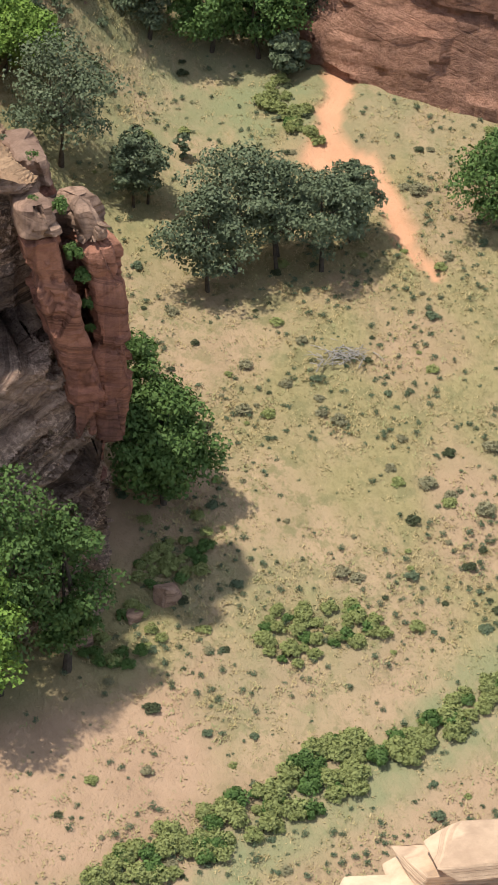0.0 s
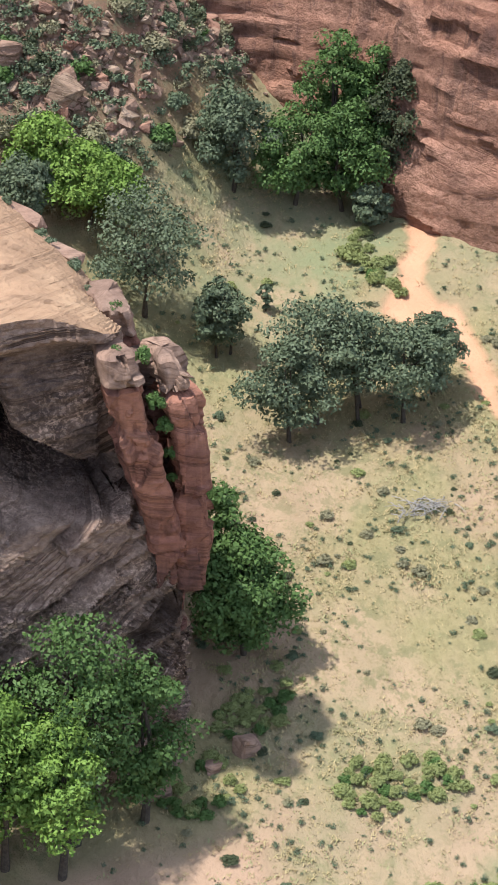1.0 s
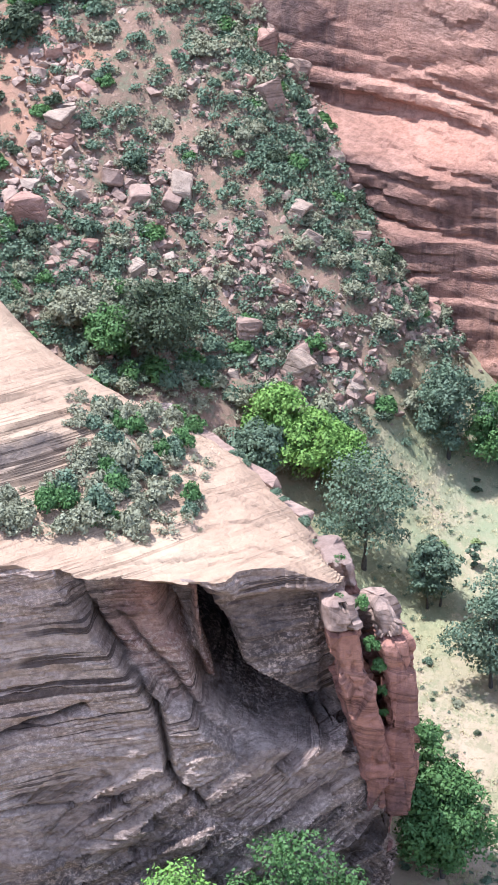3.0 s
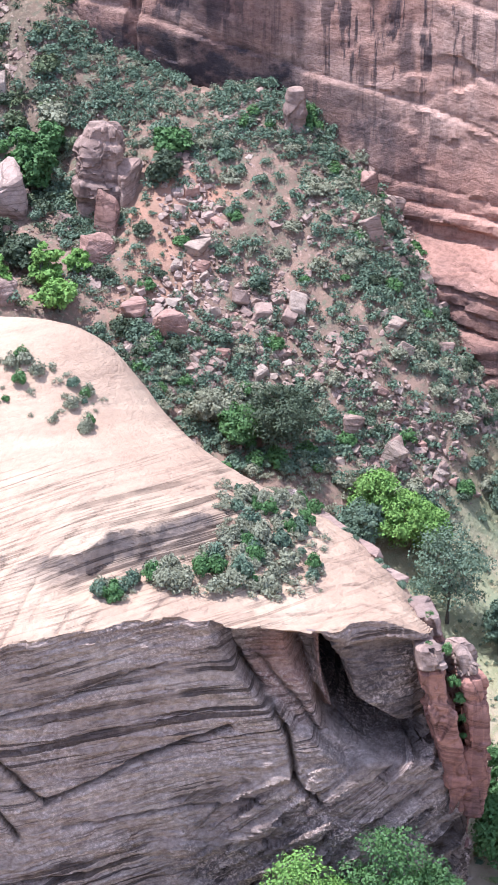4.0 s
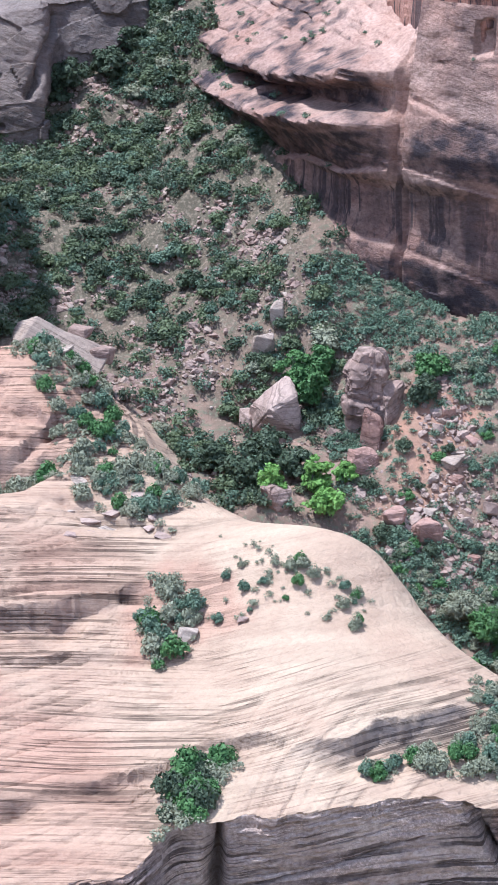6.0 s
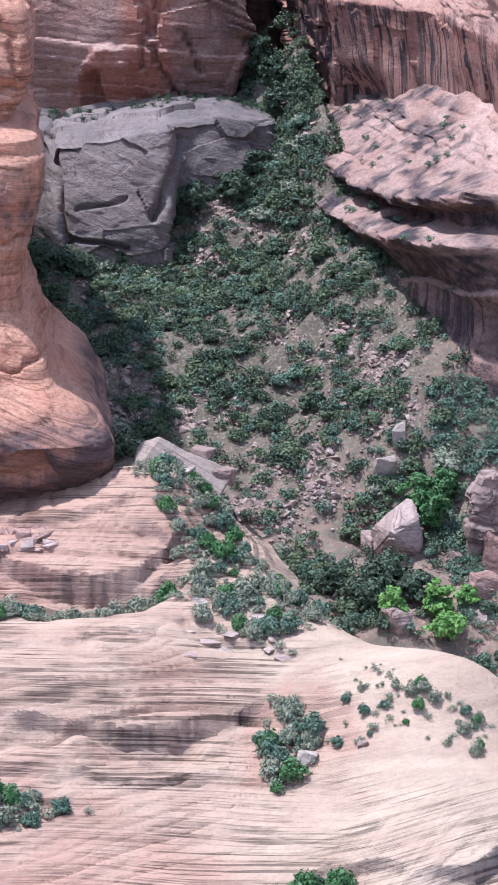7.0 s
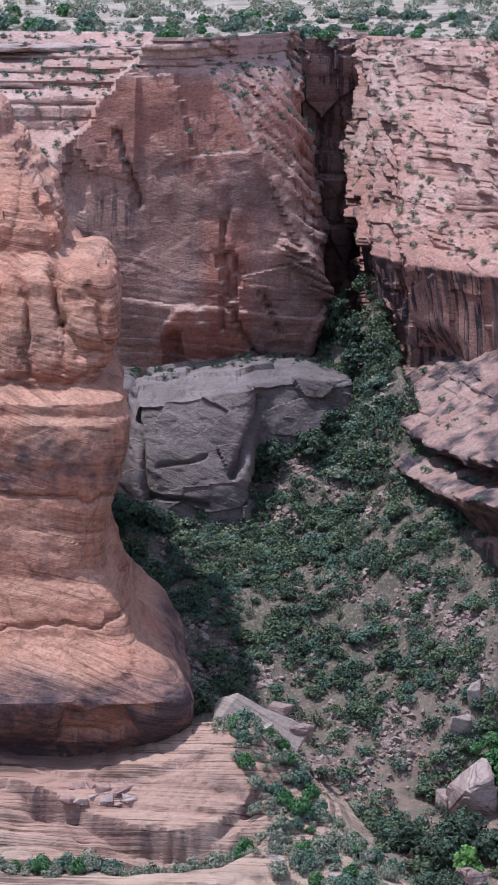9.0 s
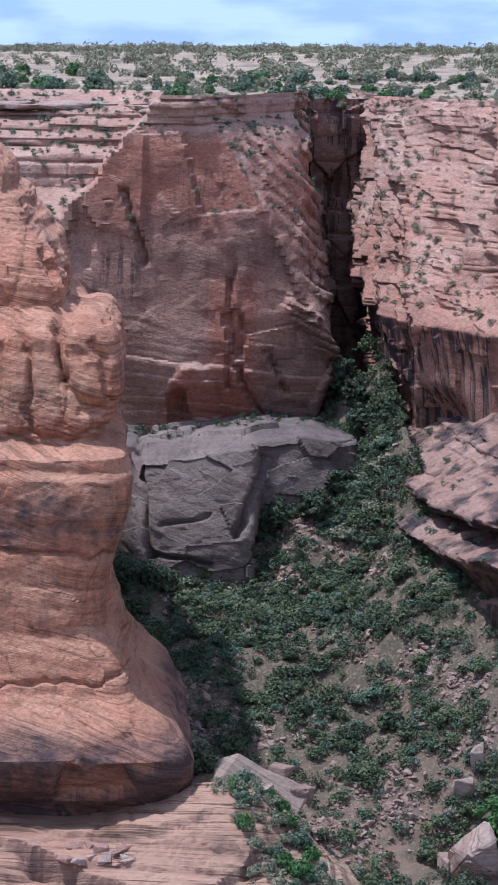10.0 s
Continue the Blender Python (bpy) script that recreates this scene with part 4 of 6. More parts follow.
def head_tones(g, S, nf):
    x, z = g[..., 0], g[..., 2]
    q = g[..., [0, 2]]
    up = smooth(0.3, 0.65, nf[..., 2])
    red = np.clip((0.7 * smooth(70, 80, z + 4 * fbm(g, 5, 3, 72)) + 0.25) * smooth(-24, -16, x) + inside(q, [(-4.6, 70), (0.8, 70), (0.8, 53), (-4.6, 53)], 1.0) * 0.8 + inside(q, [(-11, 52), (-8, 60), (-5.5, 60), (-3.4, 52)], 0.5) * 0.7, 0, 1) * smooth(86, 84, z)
    # inside the slot the wall is darkened with painted shade
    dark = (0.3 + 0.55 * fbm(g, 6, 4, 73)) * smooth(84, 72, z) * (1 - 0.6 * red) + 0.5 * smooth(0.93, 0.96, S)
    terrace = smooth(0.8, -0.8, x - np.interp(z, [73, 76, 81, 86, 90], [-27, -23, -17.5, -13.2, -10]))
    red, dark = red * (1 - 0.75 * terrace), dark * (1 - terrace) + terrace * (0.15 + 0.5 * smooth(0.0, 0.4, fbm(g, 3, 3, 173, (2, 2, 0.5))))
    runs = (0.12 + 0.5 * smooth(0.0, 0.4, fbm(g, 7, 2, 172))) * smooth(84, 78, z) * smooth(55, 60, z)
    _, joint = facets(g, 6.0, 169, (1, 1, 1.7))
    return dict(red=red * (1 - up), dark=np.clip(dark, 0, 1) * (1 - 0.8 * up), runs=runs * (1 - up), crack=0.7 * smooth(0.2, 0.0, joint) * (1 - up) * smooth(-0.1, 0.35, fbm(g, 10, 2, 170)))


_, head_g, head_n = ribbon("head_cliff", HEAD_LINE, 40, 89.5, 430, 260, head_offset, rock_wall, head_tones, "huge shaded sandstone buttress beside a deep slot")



def slot_offset(P, S):
    return 0.9 * beds(P, 3.0, 70, (0, 0), 0.8, 0.4) + 0.8 * fbm(P, 5, 3, 74, (1, 1, 3)) + 1.6 * facets(P, 3.0, 75, (1, 1, 1.8), 0.5)[0]


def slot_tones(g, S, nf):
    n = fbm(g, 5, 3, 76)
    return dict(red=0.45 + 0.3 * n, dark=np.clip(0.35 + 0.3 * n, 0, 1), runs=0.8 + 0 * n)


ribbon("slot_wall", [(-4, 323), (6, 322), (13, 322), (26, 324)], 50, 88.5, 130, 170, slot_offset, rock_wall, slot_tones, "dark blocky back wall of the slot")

LEDGE_LINE = [(-26, 258), (-12.4, 257), (-11.0, 252.6), (-6, 251.6), (0.0, 252.2), (1.0, 257), (3.0, 259.5), (8.5, 262), (11.3, 266), (12.0, 276)]


def ledge_offset(P, S):
    """Front face up to 53 m, then back over the top to the foot of the big wall."""
    g = P.copy()
    nz = P.shape[1]
    k = int(nz * 0.68)
    x = P[..., 0]
    topz = 54.2 + 1.0 * smooth(-11, 3, x) - 1.2 * smooth(5, 11, x)
    v = np.linspace(0, 1, k)[None]
    g[:, :k, 2] = 38 + (topz[:, :1] - 38) * v
    g[:, :k, 1] += 5.0 * v ** 2 - 2.5
    w = np.linspace(0, 1, nz - k)[None]
    g[:, k:, 1] = g[:, k - 1:k, 1] + (284 - g[:, k - 1:k, 1]) * w
    g[:, k:, 2] = topz[:, :1] - 0.8 * w + 0.5 * np.sin(w * 3)
    n = grid_normals(g, (0, -1, 0.4))
    q = g[..., [0, 2]]
    push = 0.5 * fbm(g, 6, 3, 80) + 0.05 * beds(g, 0.9, 81, (0.3, 0.05), 0.5, 0.4) + 0.8 * facets(g, 4.2, 83, (1.5, 1.5, 0.8), 0.5)[0] + 0.1 * facets(g, 1.2, 183, (1.4, 1.4, 0.7), 0.5)[0]
    for a, b, wd, h in (((-11.4, 54), (-9.5, 44), 0.35, 1.4), ((-4.4, 44), (-3.6, 40), 0.3, 1.4), ((-9.4, 45.5), (-3.8, 44.8), 0.25, 0.9), ((-1.2, 47.5), (1.5, 53.5), 0.35, 1.5), ((-8.8, 48), (-4, 49.2), 0.18, 0.5)):
        d, t = along(q + 0.35 * fbm(g, 2, 3, 84)[..., None], a, b)
        push -= h * np.exp(-(d / wd) ** 2)
    return g + n * push[..., None]


def ledge_tones(g, S, nf):
    x = g[..., 0]
    grey = 0.15 + 0.8 * smooth(0.0, 1.6, x) + 0.7 * smooth(-11.2, -12.2, x) + 0.3 * smooth(47, 44, g[..., 2]) + 0.5 * smooth(0.4, 0.8, nf[..., 2])
    return dict(red=0.0 * x, dark=np.clip(grey, 0, 1), runs=0.15 + 0.0 * x)


rock_grey = sandstone("grey_sandstone", (0.38, 0.285, 0.23), (0.28, 0.205, 0.165), BRICK, (0.15, 0.115, 0.10), 1.0, (5, 24, 0), 0.2, 0.22, 0.0)
_, ledge_g, ledge_n = ribbon("foot_ledge", LEDGE_LINE, 38, 54, 320, 200, ledge_offset, rock_grey, ledge_tones, "grey slabby sandstone ledge under the great wall")


# ---- red layered tower at the left ----
TOWER_EDGE = [(34, -6.8), (36.0, -5.0), (37.2, -4.5), (41.0, -4.4), (42.4, -5.6), (44.4, -8.6), (47.3, -9.9), (50.1, -11.3), (53, -11.1), (55.6, -10.4), (58.2, -10.0), (61.3, -9.7), (62.8, -9.8), (63.9, -12.0), (67.3, -11.0), (69.1, -10.8), (71.7, -11.5), (73.3, -15.3), (77.4, -16.7), (80, -19.1), (84.4, -21.4), (88, -26)]
TOWER_FRONT = [(34, 196), (36.5, 194.4), (39.0, 191.8), (41.2, 190.6), (42.4, 192), (44.6, 195), (50.1, 198), (55.6, 199.5), (61.3, 200.5), (62.8, 201), (63.9, 204), (67.3, 205.5), (71.7, 207), (73.3, 211), (77.4, 214), (80, 217), (84.4, 222), (88, 228)]


def build_tower():
    nu, nz = 340, 330
    z = np.linspace(34, 88, nz)
    zs, xs = np.array(TOWER_EDGE).T
    edge = np.interp(z, zs, xs)
    zs, ys = np.array(TOWER_FRONT).T
    front = np.interp(z, zs, ys)
    g = np.zeros((nu, nz, 3))
    r = 3.2
    nf_, nc = 230, 60
    for i in range(nu):
        if i < nf_:
            f = i / nf_
            x, y = -48 + (edge - r + 48) * f, front + 2.0 * (1 - f) ** 2
        elif i < nf_ + nc:
            a = (i - nf_) / nc * math.pi / 2
            x, y = edge - r + r * math.sin(a), front + r * (1 - math.cos(a))
        else:
            f = (i - nf_ - nc) / (nu - nf_ - nc - 1)
            x, y = edge - 1.5 * f, front + r + 28 * f
        g[i, :, 0], g[i, :, 1], g[i, :, 2] = x, y, z
    n = grid_normals(g, (0.2, -1, 0))
    p = g.copy()
    q = p[..., [0, 2]]
    slabs, joint = facets(p, 4.2, 90, (1.1, 1.1, 0.9), 0.4)
    push = 0.4 * fbm(p, 6, 3, 90) + 0.10 * fbm(p, 1.2, 4, 91) + 0.16 * slabs + 0.08 * facets(p, 1.5, 191, (1.3, 1.3, 0.8), 0.5)[0]
    push += 0.14 * beds(p, 0.55, 92, (0.08, 0.02), 0.7, 0.45) * (0.35 + smooth(62, 64, p[..., 2]) * smooth(68, 64, p[..., 2]) + smooth(71, 73, p[..., 2]))
    push += 0.4 * beds(p, 4.1, 93, (0.03, 0), 0.8, 0.4)
    # rounded blocks in the upper part, with joints between
    for cx, cz, rx, rz, h in ((-12.7, 68.6, 2.4, 4.6, 0.8), (-17.2, 68.8, 2.6, 4.8, 0.7), (-17.6, 76.6, 2.6, 3.4, 0.5), (-21.5, 78.0, 2.6, 4.4, 0.5)):
        push += h * np.sqrt(np.maximum(0, 1 - np.abs((p[..., 0] - cx) / rx) ** 3 - np.abs((p[..., 2] - cz) / rz) ** 3))
    for a, b, w, h in (((-15.6, 72.4), (-14.8, 68.6), 0.3, 1.0), ((-14.8, 68.6), (-13.0, 65.6), 0.25, 0.8), ((-12.6, 71.5), (-12.0, 66.5), 0.2, 0.5), ((-18.2, 72), (-17.4, 64.5), 0.3, 0.8), ((-17.0, 78), (-15.6, 74), 0.35, 0.9), ((-40, 64.0), (-11, 64.3), 0.25, 0.5), ((-40, 56.4), (-10, 55.6), 0.2, 0.5), ((-40, 46.6), (-9, 46.2), 0.15, 0.35)):
        d, t = along(q + 0.9 * fbm(p, 3.0, 3, 94)[..., None], a, b)
        push -= h * np.exp(-(d / w) ** 2)
    arch = inside(q, [(-14.6, 37.5), (-14.4, 40.0), (-12.5, 41.6), (-9.5, 40.6), (-8.5, 38.6), (-11, 37.6)], 0.3)
    push -= 0.9 * arch
    g = g + n * push[..., None]
    nf = grid_normals(g, (0.2, -1, 0))
    up = smooth(0.25, 0.6, nf[..., 2])
    z = p[..., 2]
    band = 1.3 * smooth(55.3, 55.9, z + 0.9 * fbm(p, 3.5, 3, 95)) * smooth(62, 59.5, z + 1.2 * fbm(p, 3, 3, 195)) + smooth(38.5, 39.5, z) * smooth(44, 42, z) * 0.9
    foot = smooth(43.8, 42.0, z + 1.0 * fbm(p, 3, 3, 95))
    dark = (band * (0.4 + 0.8 * fbm(p, 1.6, 4, 96, (1, 1, 1.4))) + 0.3 * smooth(0.05, 0.5, fbm(p, 4, 4, 197, (1.6, 1.6, 0.7)))) * (1 - 0.5 * up) + foot * (1 - arch) * (0.7 + 0.4 * fbm(p, 2.0, 3, 196))
    red = (0.4 + 0.7 * fbm(p, 4, 4, 97)) * (1 - 0.7 * up) * (1 - arch)
    ob = grid_object("layered_tower", g, rock_pillar, crisp=30, tones=dict(red=np.clip(red, 0, 1), dark=np.clip(dark, 0, 1), runs=(0.25 + 0.7 * foot * (1 - arch)) * (1 - up), crack=0.6 * smooth(0.12, 0.0, joint) * smooth(-0.1, 0.35, fbm(p, 6, 2, 192)), seam=smooth(-0.3, -0.7, beds(p, 0.9, 92, (0.08, 0.02), 0.9, 0.45)) * (0.3 + 0.6 * fbm(p, 4, 3, 98))))
    return tagged(ob, "red layered sandstone tower flaring over a bench", "cliff", kind="structure")


build_tower()


# ---- unseen cliff behind the tower, added to shade the head slope ----
def shade_cliff_offset(P, S):
    return 0.7 * fbm(P, 9, 3, 110) + 1.0 * facets(P, 4.0, 113, (1, 1, 1.3), 0.4)[0] + 0.5 * beds(P, 1.6, 111, (0.02, 0), 1.0, 0.5) - 0.12 * (P[..., 2] - 40)


def shade_cliff_tones(g, S, nf):
    n = fbm(g, 6, 3, 112)
    return dict(red=0.4 + 0.3 * n, dark=np.clip(0.3 + 0.4 * n, 0, 1), runs=0.4 + 0 * n)


ribbon("west_cliff", [(-15, 212), (-15.4, 222), (-16, 236), (-17.5, 250), (-23, 258), (-40, 266)], 30, 77, 160, 130, shade_cliff_offset, rock_wall, shade_cliff_tones, "unseen red cliff added behind the tower to shade the slope", out=(1, 0.1))


# ---- rim: the flat mesa top behind the cliffs, out to the horizon ----
def mesa_z(x, y):
    p = np.stack([np.asarray(x, float), np.asarray(y, float), np.zeros_like(np.asarray(x, float))], -1)
    return 87.2 + 0.022 * np.minimum(np.asarray(y) - 305, 260) + 0.5 * fbm(p, 12, 4, 101) * smooth(305, 315, p[..., 1]) + 0.5 * beds(np.stack([p[..., 0], p[..., 1], 87 + 0.05 * p[..., 1] + 1.2 * fbm(p, 16, 3, 104)], -1), 1.0, 102, (0, 0), 0.5, 0.0) * smooth(420, 340, p[..., 1])


def build_mesa():
    xs = np.concatenate([[-4000, -1500, -600, -300, -160, -100], np.arange(-70, 90, 0.45), [110, 170, 300, 600, 1500, 4000]])
    brow = np.linspace(0, 1, 26)
    ys = np.concatenate([306 + brow * 3.0, np.arange(309.6, 380, 0.7), np.arange(380, 620, 4), [700, 900, 1300, 2000, 3000, 4800]])
    X, Y = np.meshgrid(xs, ys, indexing="ij")
    # the edge follows the buttress and the slot
    px = np.stack([X, X * 0, X * 0], -1)
    shift = (np.interp(X, [-60, -16, -6, 1, 5, 14, 18, 30, 60, 90], [4, 4, -4, 0, 19, 19, 4, -2, -22, -50]) + 1.6 * fbm(px, 5, 3, 107) + 0.8 * np.round(fbm(px, 2.5, 2, 108) * 3) / 3) * smooth(360, 309, Y)
    Y = Y + shift
    Z = mesa_z(X, Y)
    g = np.stack([X, Y, Z], -1)
    k = len(brow)
    g[:, :k, 2] -= 6.5 * (1 - brow) ** 1.4
    g[:, :k, 1] -= 1.5 * beds(g[:, :k], 0.9, 106, (0, 0), 0.6, 0.4) * np.sin(brow * math.pi) ** 0.5
    n = fbm(g, 6, 4, 103)
    tones = dict(red=0.12 * smooth(0, 0.5, n), dark=0.25 * smooth(0, 0.5, -n) + 0.4 * smooth(309.5, 308, g[..., 1] - shift), runs=0 * n, seam=smooth(-0.3, -0.7, beds(g, 0.9, 106, (0, 0), 0.6, 0.4)) * smooth(313, 309, g[..., 1] - shift), fleck=0.3 + 0 * n)
    ob = grid_object("mesa", g, rock_mesa, tones, crisp=30)
    return tagged(ob, "flat mesa top of pale ledgy rock reaching the horizon", "plateau", kind="structure")


build_mesa()


# ---- things: parts, rocks and plants ----
def part(name, me, parent, label=""):
    ob = new(name, me)
    ob.parent = parent
    if label:
        ob["label"] = label
    return ob


def empty(name, at, label, category, group="", rz=0.0, size=1.0):
    ob = new(name)
    ob.matrix_basis = pose(*at, 0, 0, rz) @ Matrix.Diagonal((size, size, size, 1))
    return tagged(ob, label, category, group)


def hull_rock(name, rng, size, mat, boxy=0.45, cuts=0, rough=0.035):
    """An angular block: the hull of jittered corners, split finer and roughened where it is large."""
    bm = bmesh.new()
    for sx in (-1, 1):
        for sy in (-1, 1):
            for sz in (-1, 1):
                bm.verts.new([0.5 * s * d * (boxy + (1 - boxy) * rng.random() * 1.6) for s, d in zip((sx, sy, sz), size)])
    for _ in range(7):
        v = Vector(rng.normal(size=3)).normalized()
        bm.verts.new([0.52 * a * d for a, d in zip(v, size)])
    hull = bmesh.ops.convex_hull(bm, input=bm.verts)
    bmesh.ops.delete(bm, geom=[v for v in hull["geom_interior"] if isinstance(v, bmesh.types.BMVert)], context="VERTS")
    if cuts:
        bmesh.ops.bevel(bm, geom=bm.edges[:], offset=min(size) * 0.06, segments=1, profile=0.5, affect="EDGES")
        bmesh.ops.triangulate(bm, faces=bm.faces[:])
        bmesh.ops.subdivide_edges(bm, edges=bm.edges[:], cuts=cuts, use_grid_fill=True)
        co = np.array([v.co for v in bm.verts])
        s = float(max(size))
        d = fbm(co + 100 * rng.random(), s * 0.35, 4, 5) * rough * s + 0.05 * float(min(size)) * beds(co, s * 0.13, int(rng.integers(99)), (0.1, 0.1), 0.1, 0.5)
        bm.normal_update()
        for v, k in zip(bm.verts, d):
            v.co += v.normal * float(k)
    me = bpy.data.meshes.new(name)
    bm.to_mesh(me)
    bm.free()
    me.materials.append(mat)
    return me


def leaf_cloud(rng, centres, radii, per, leaf, up=0.35):
    """Leaves as small flakes about the skins of many clumps. Returns places (n, 3, 3)."""
    out = []
    for c, r in zip(centres, radii):
        n = max(4, int(per * rng.uniform(0.7, 1.3)))
        d = rng.normal(size=(n, 3))
        d /= np.linalg.norm(d, axis=1, keepdims=True)
        d[:, 2] = np.where(d[:, 2] < -0.35, -d[:, 2] * 0.6, d[:, 2])
        at = np.asarray(c) + d * np.asarray(r) * rng.uniform(0.72, 1.08, (n, 1))
        nrm = d + rng.normal(size=(n, 3)) * 0.55 + np.array([0, 0, up])
        nrm /= np.linalg.norm(nrm, axis=1, keepdims=True)
        a = np.cross(nrm, rng.normal(size=(n, 3)))
        a /= np.linalg.norm(a, axis=1, keepdims=True) + 1e-9
        b = np.cross(nrm, a)
        s = leaf * rng.uniform(0.55, 1.35, (n, 1))
        out.append(np.stack([at - a * s - b * s * 0.4, at + a * s - b * s * 0.4, at + b * s * 0.9], 1))
    return np.concatenate(out)


def quads_mesh(name, q, mat):
    """A mesh of loose flakes, each of as many corners as q gives."""
    n, k = q.shape[:2]
    me = bpy.data.meshes.new(name)
    me.vertices.add(n * k)
    me.vertices.foreach_set("co", q.reshape(-1).astype(np.float32))
    me.loops.add(n * k)
    me.loops.foreach_set("vertex_index", np.arange(n * k, dtype=np.int32))
    me.polygons.add(n)
    me.polygons.foreach_set("loop_start", np.arange(0, n * k, k, dtype=np.int32))
    me.update(calc_edges=True)
    me.materials.append(mat)
    return me


def limb(bm, pts, radii, sides=7):
    """A tapered tube along points."""
    rings = []
    for k, (p, r) in enumerate(zip(pts, radii)):
        a = Vector(pts[min(k + 1, len(pts) - 1)]) - Vector(pts[max(k - 1, 0)])
        m = a.to_track_quat("Z", "Y").to_matrix()
        rings.append([bm.verts.new(Vector(p) + m @ Vector((math.cos(2 * math.pi * j / sides) * r, math.sin(2 * math.pi * j / sides) * r, 0))) for j in range(sides)])
    for a, b in zip(rings, rings[1:]):
        for j in range(sides):
            bm.faces.new((a[j], a[(j + 1) % sides], b[(j + 1) % sides], b[j]))
    bm.faces.new(rings[-1])
    bm.faces.new(rings[0][::-1])


def tree(name, at, height, width, leaves, label, seed, trunks=1, low=0.25, leaf=0.15, clumps=46, per=115, tall=1.0, group="canyon trees"):
    """A tree: tapered trunks with limbs, and a crown of leafy clumps with gaps. low: share of the height that is bare."""
    rng = np.random.default_rng(seed)
    ob = empty(name, (at[0], at[1], at[2] - 0.1), label, "tree", group)
    bm = bmesh.new()
    base = low * height
    cen, rad = [], []
    for k in range(clumps):
        for _ in range(30):
            v = rng.uniform(-1, 1, 3)
            r = np.linalg.norm(v)
            if 0.45 < r < 1.0:
                break
        f = 0.5 + 0.5 * v[2]
        belly = 1.0 - 0.35 * abs(f - 0.4) * 1.2
        lump = 1 + 0.22 * math.sin(3 * math.atan2(v[1], v[0]) + seed)
        c = np.array([v[0] * width * 0.42 * belly * lump, v[1] * width * 0.42 * belly * lump, base + (height - base) * (0.08 + 0.84 * f)])
        s = width * rng.uniform(0.10, 0.185)
        cen.append(c)
        rad.append((s, s, s * 0.75 * tall))
    for k in range(trunks):
        a = 2 * math.pi * (k + rng.random() * 0.4) / trunks
        foot = np.array([math.cos(a), math.sin(a), 0]) * (0.12 * width if trunks > 1 else 0)
        top = foot * 1.8 + np.array([rng.uniform(-0.1, 0.1) * width, rng.uniform(-0.1, 0.1) * width, height * 0.72])
        mid = (foot + top) / 2 + rng.normal(size=3) * 0.06 * width
        r0 = 0.019 * height / trunks ** 0.4
        limb(bm, [tuple(foot - np.array([0, 0, 0.3])), tuple(foot * 0.7 + mid * 0.3), tuple(mid), tuple(top)], [r0 * 1.3, r0, r0 * 0.75, r0 * 0.25])
        for j in range(5):
            c = cen[int(rng.integers(len(cen)))]
            s0 = foot + (top - foot) * rng.uniform(0.3, 0.75)
            limb(bm, [tuple(s0), tuple((s0 + c) / 2 + np.array([0, 0, -0.03 * height])), tuple(c)], [r0 * 0.5, r0 * 0.35, r0 * 0.12], 5)
    me = bpy.data.meshes.new("trunk")
    bm.to_mesh(me)
    bm.free()
    me.materials.append(bark)
    part("trunk", me, ob, "dark bark trunk with limbs")
    part("crown", quads_mesh("crown", leaf_cloud(rng, cen, rad, per, leaf), leaves), ob, "leafy crown with gaps")
    return ob


def on_ground(x, y, sink=0.0):
    return (x, y, float(ground_z(x, y)) - sink)


def top_z(x, y):
    g = TOP_PLACES[0]
    return np.array([g[np.argmin((g[:, 0] - a) ** 2 + (g[:, 1] - b) ** 2), 2] for a, b in zip(np.atleast_1d(x), np.atleast_1d(y))]) if np.ndim(x) else g[np.argmin((g[:, 0] - x) ** 2 + (g[:, 1] - y) ** 2), 2]


def on_butte(x, y, sink=0.0):
    return (x, y, float(top_z(x, y)) - sink)


# meadow trees
OLIVE, COTTON, BRIGHT, DARKGREEN = "grey-green olive tree with dark trunk in dry meadow", "dense green cottonwood at the foot of a cliff", "bright yellow-green tree beside the pale butte", "dark green tree below the rubble slope"
for k, (x, y, h, w, tr, lo) in enumerate([(48.2, 158.6, 5.4, 4.6, 1, 0.16), (49.9, 159.6, 6.8, 5.4, 1, 0.2), (51.9, 159.5, 6.2, 4.4, 2, 0.2), (53.6, 158.2, 5.6, 4.2, 1, 0.24), (55.6, 159.8, 4.4, 3.0, 1, 0.3), (43.9, 168.4, 7.0, 6.4, 1, 0.22), (47.1, 165.9, 4.4, 3.2, 2, 0.1)]):
    tree("olive_tree", on_ground(x, y), h, w, leaf_olive, OLIVE, 300 + k, tr, lo * 0.6, leaf=0.09, clumps=64)
tree("young_tree", on_ground(50.2, 168.9), 1.8, 0.9, leaf_olive, "small sapling standing in the dry meadow", 320, 1, 0.1, clumps=14, per=40, leaf=0.1)
tree("cottonwood", on_ground(42.4, 146.3), 6.3, 4.9, leaf_green, COTTON, 330, 1, 0.02, clumps=130, per=130, leaf=0.1)
tree("cottonwood", on_ground(41.6, 148.5), 7.6, 3.2, leaf_green, COTTON, 331, 1, 0.2, clumps=50, per=115, leaf=0.095)
tree("cottonwood", on_ground(62.6, 158.2), 5.2, 5.2, leaf_green, "round green tree on the dry meadow", 332, 1, 0.1, clumps=70, per=115, leaf=0.095)
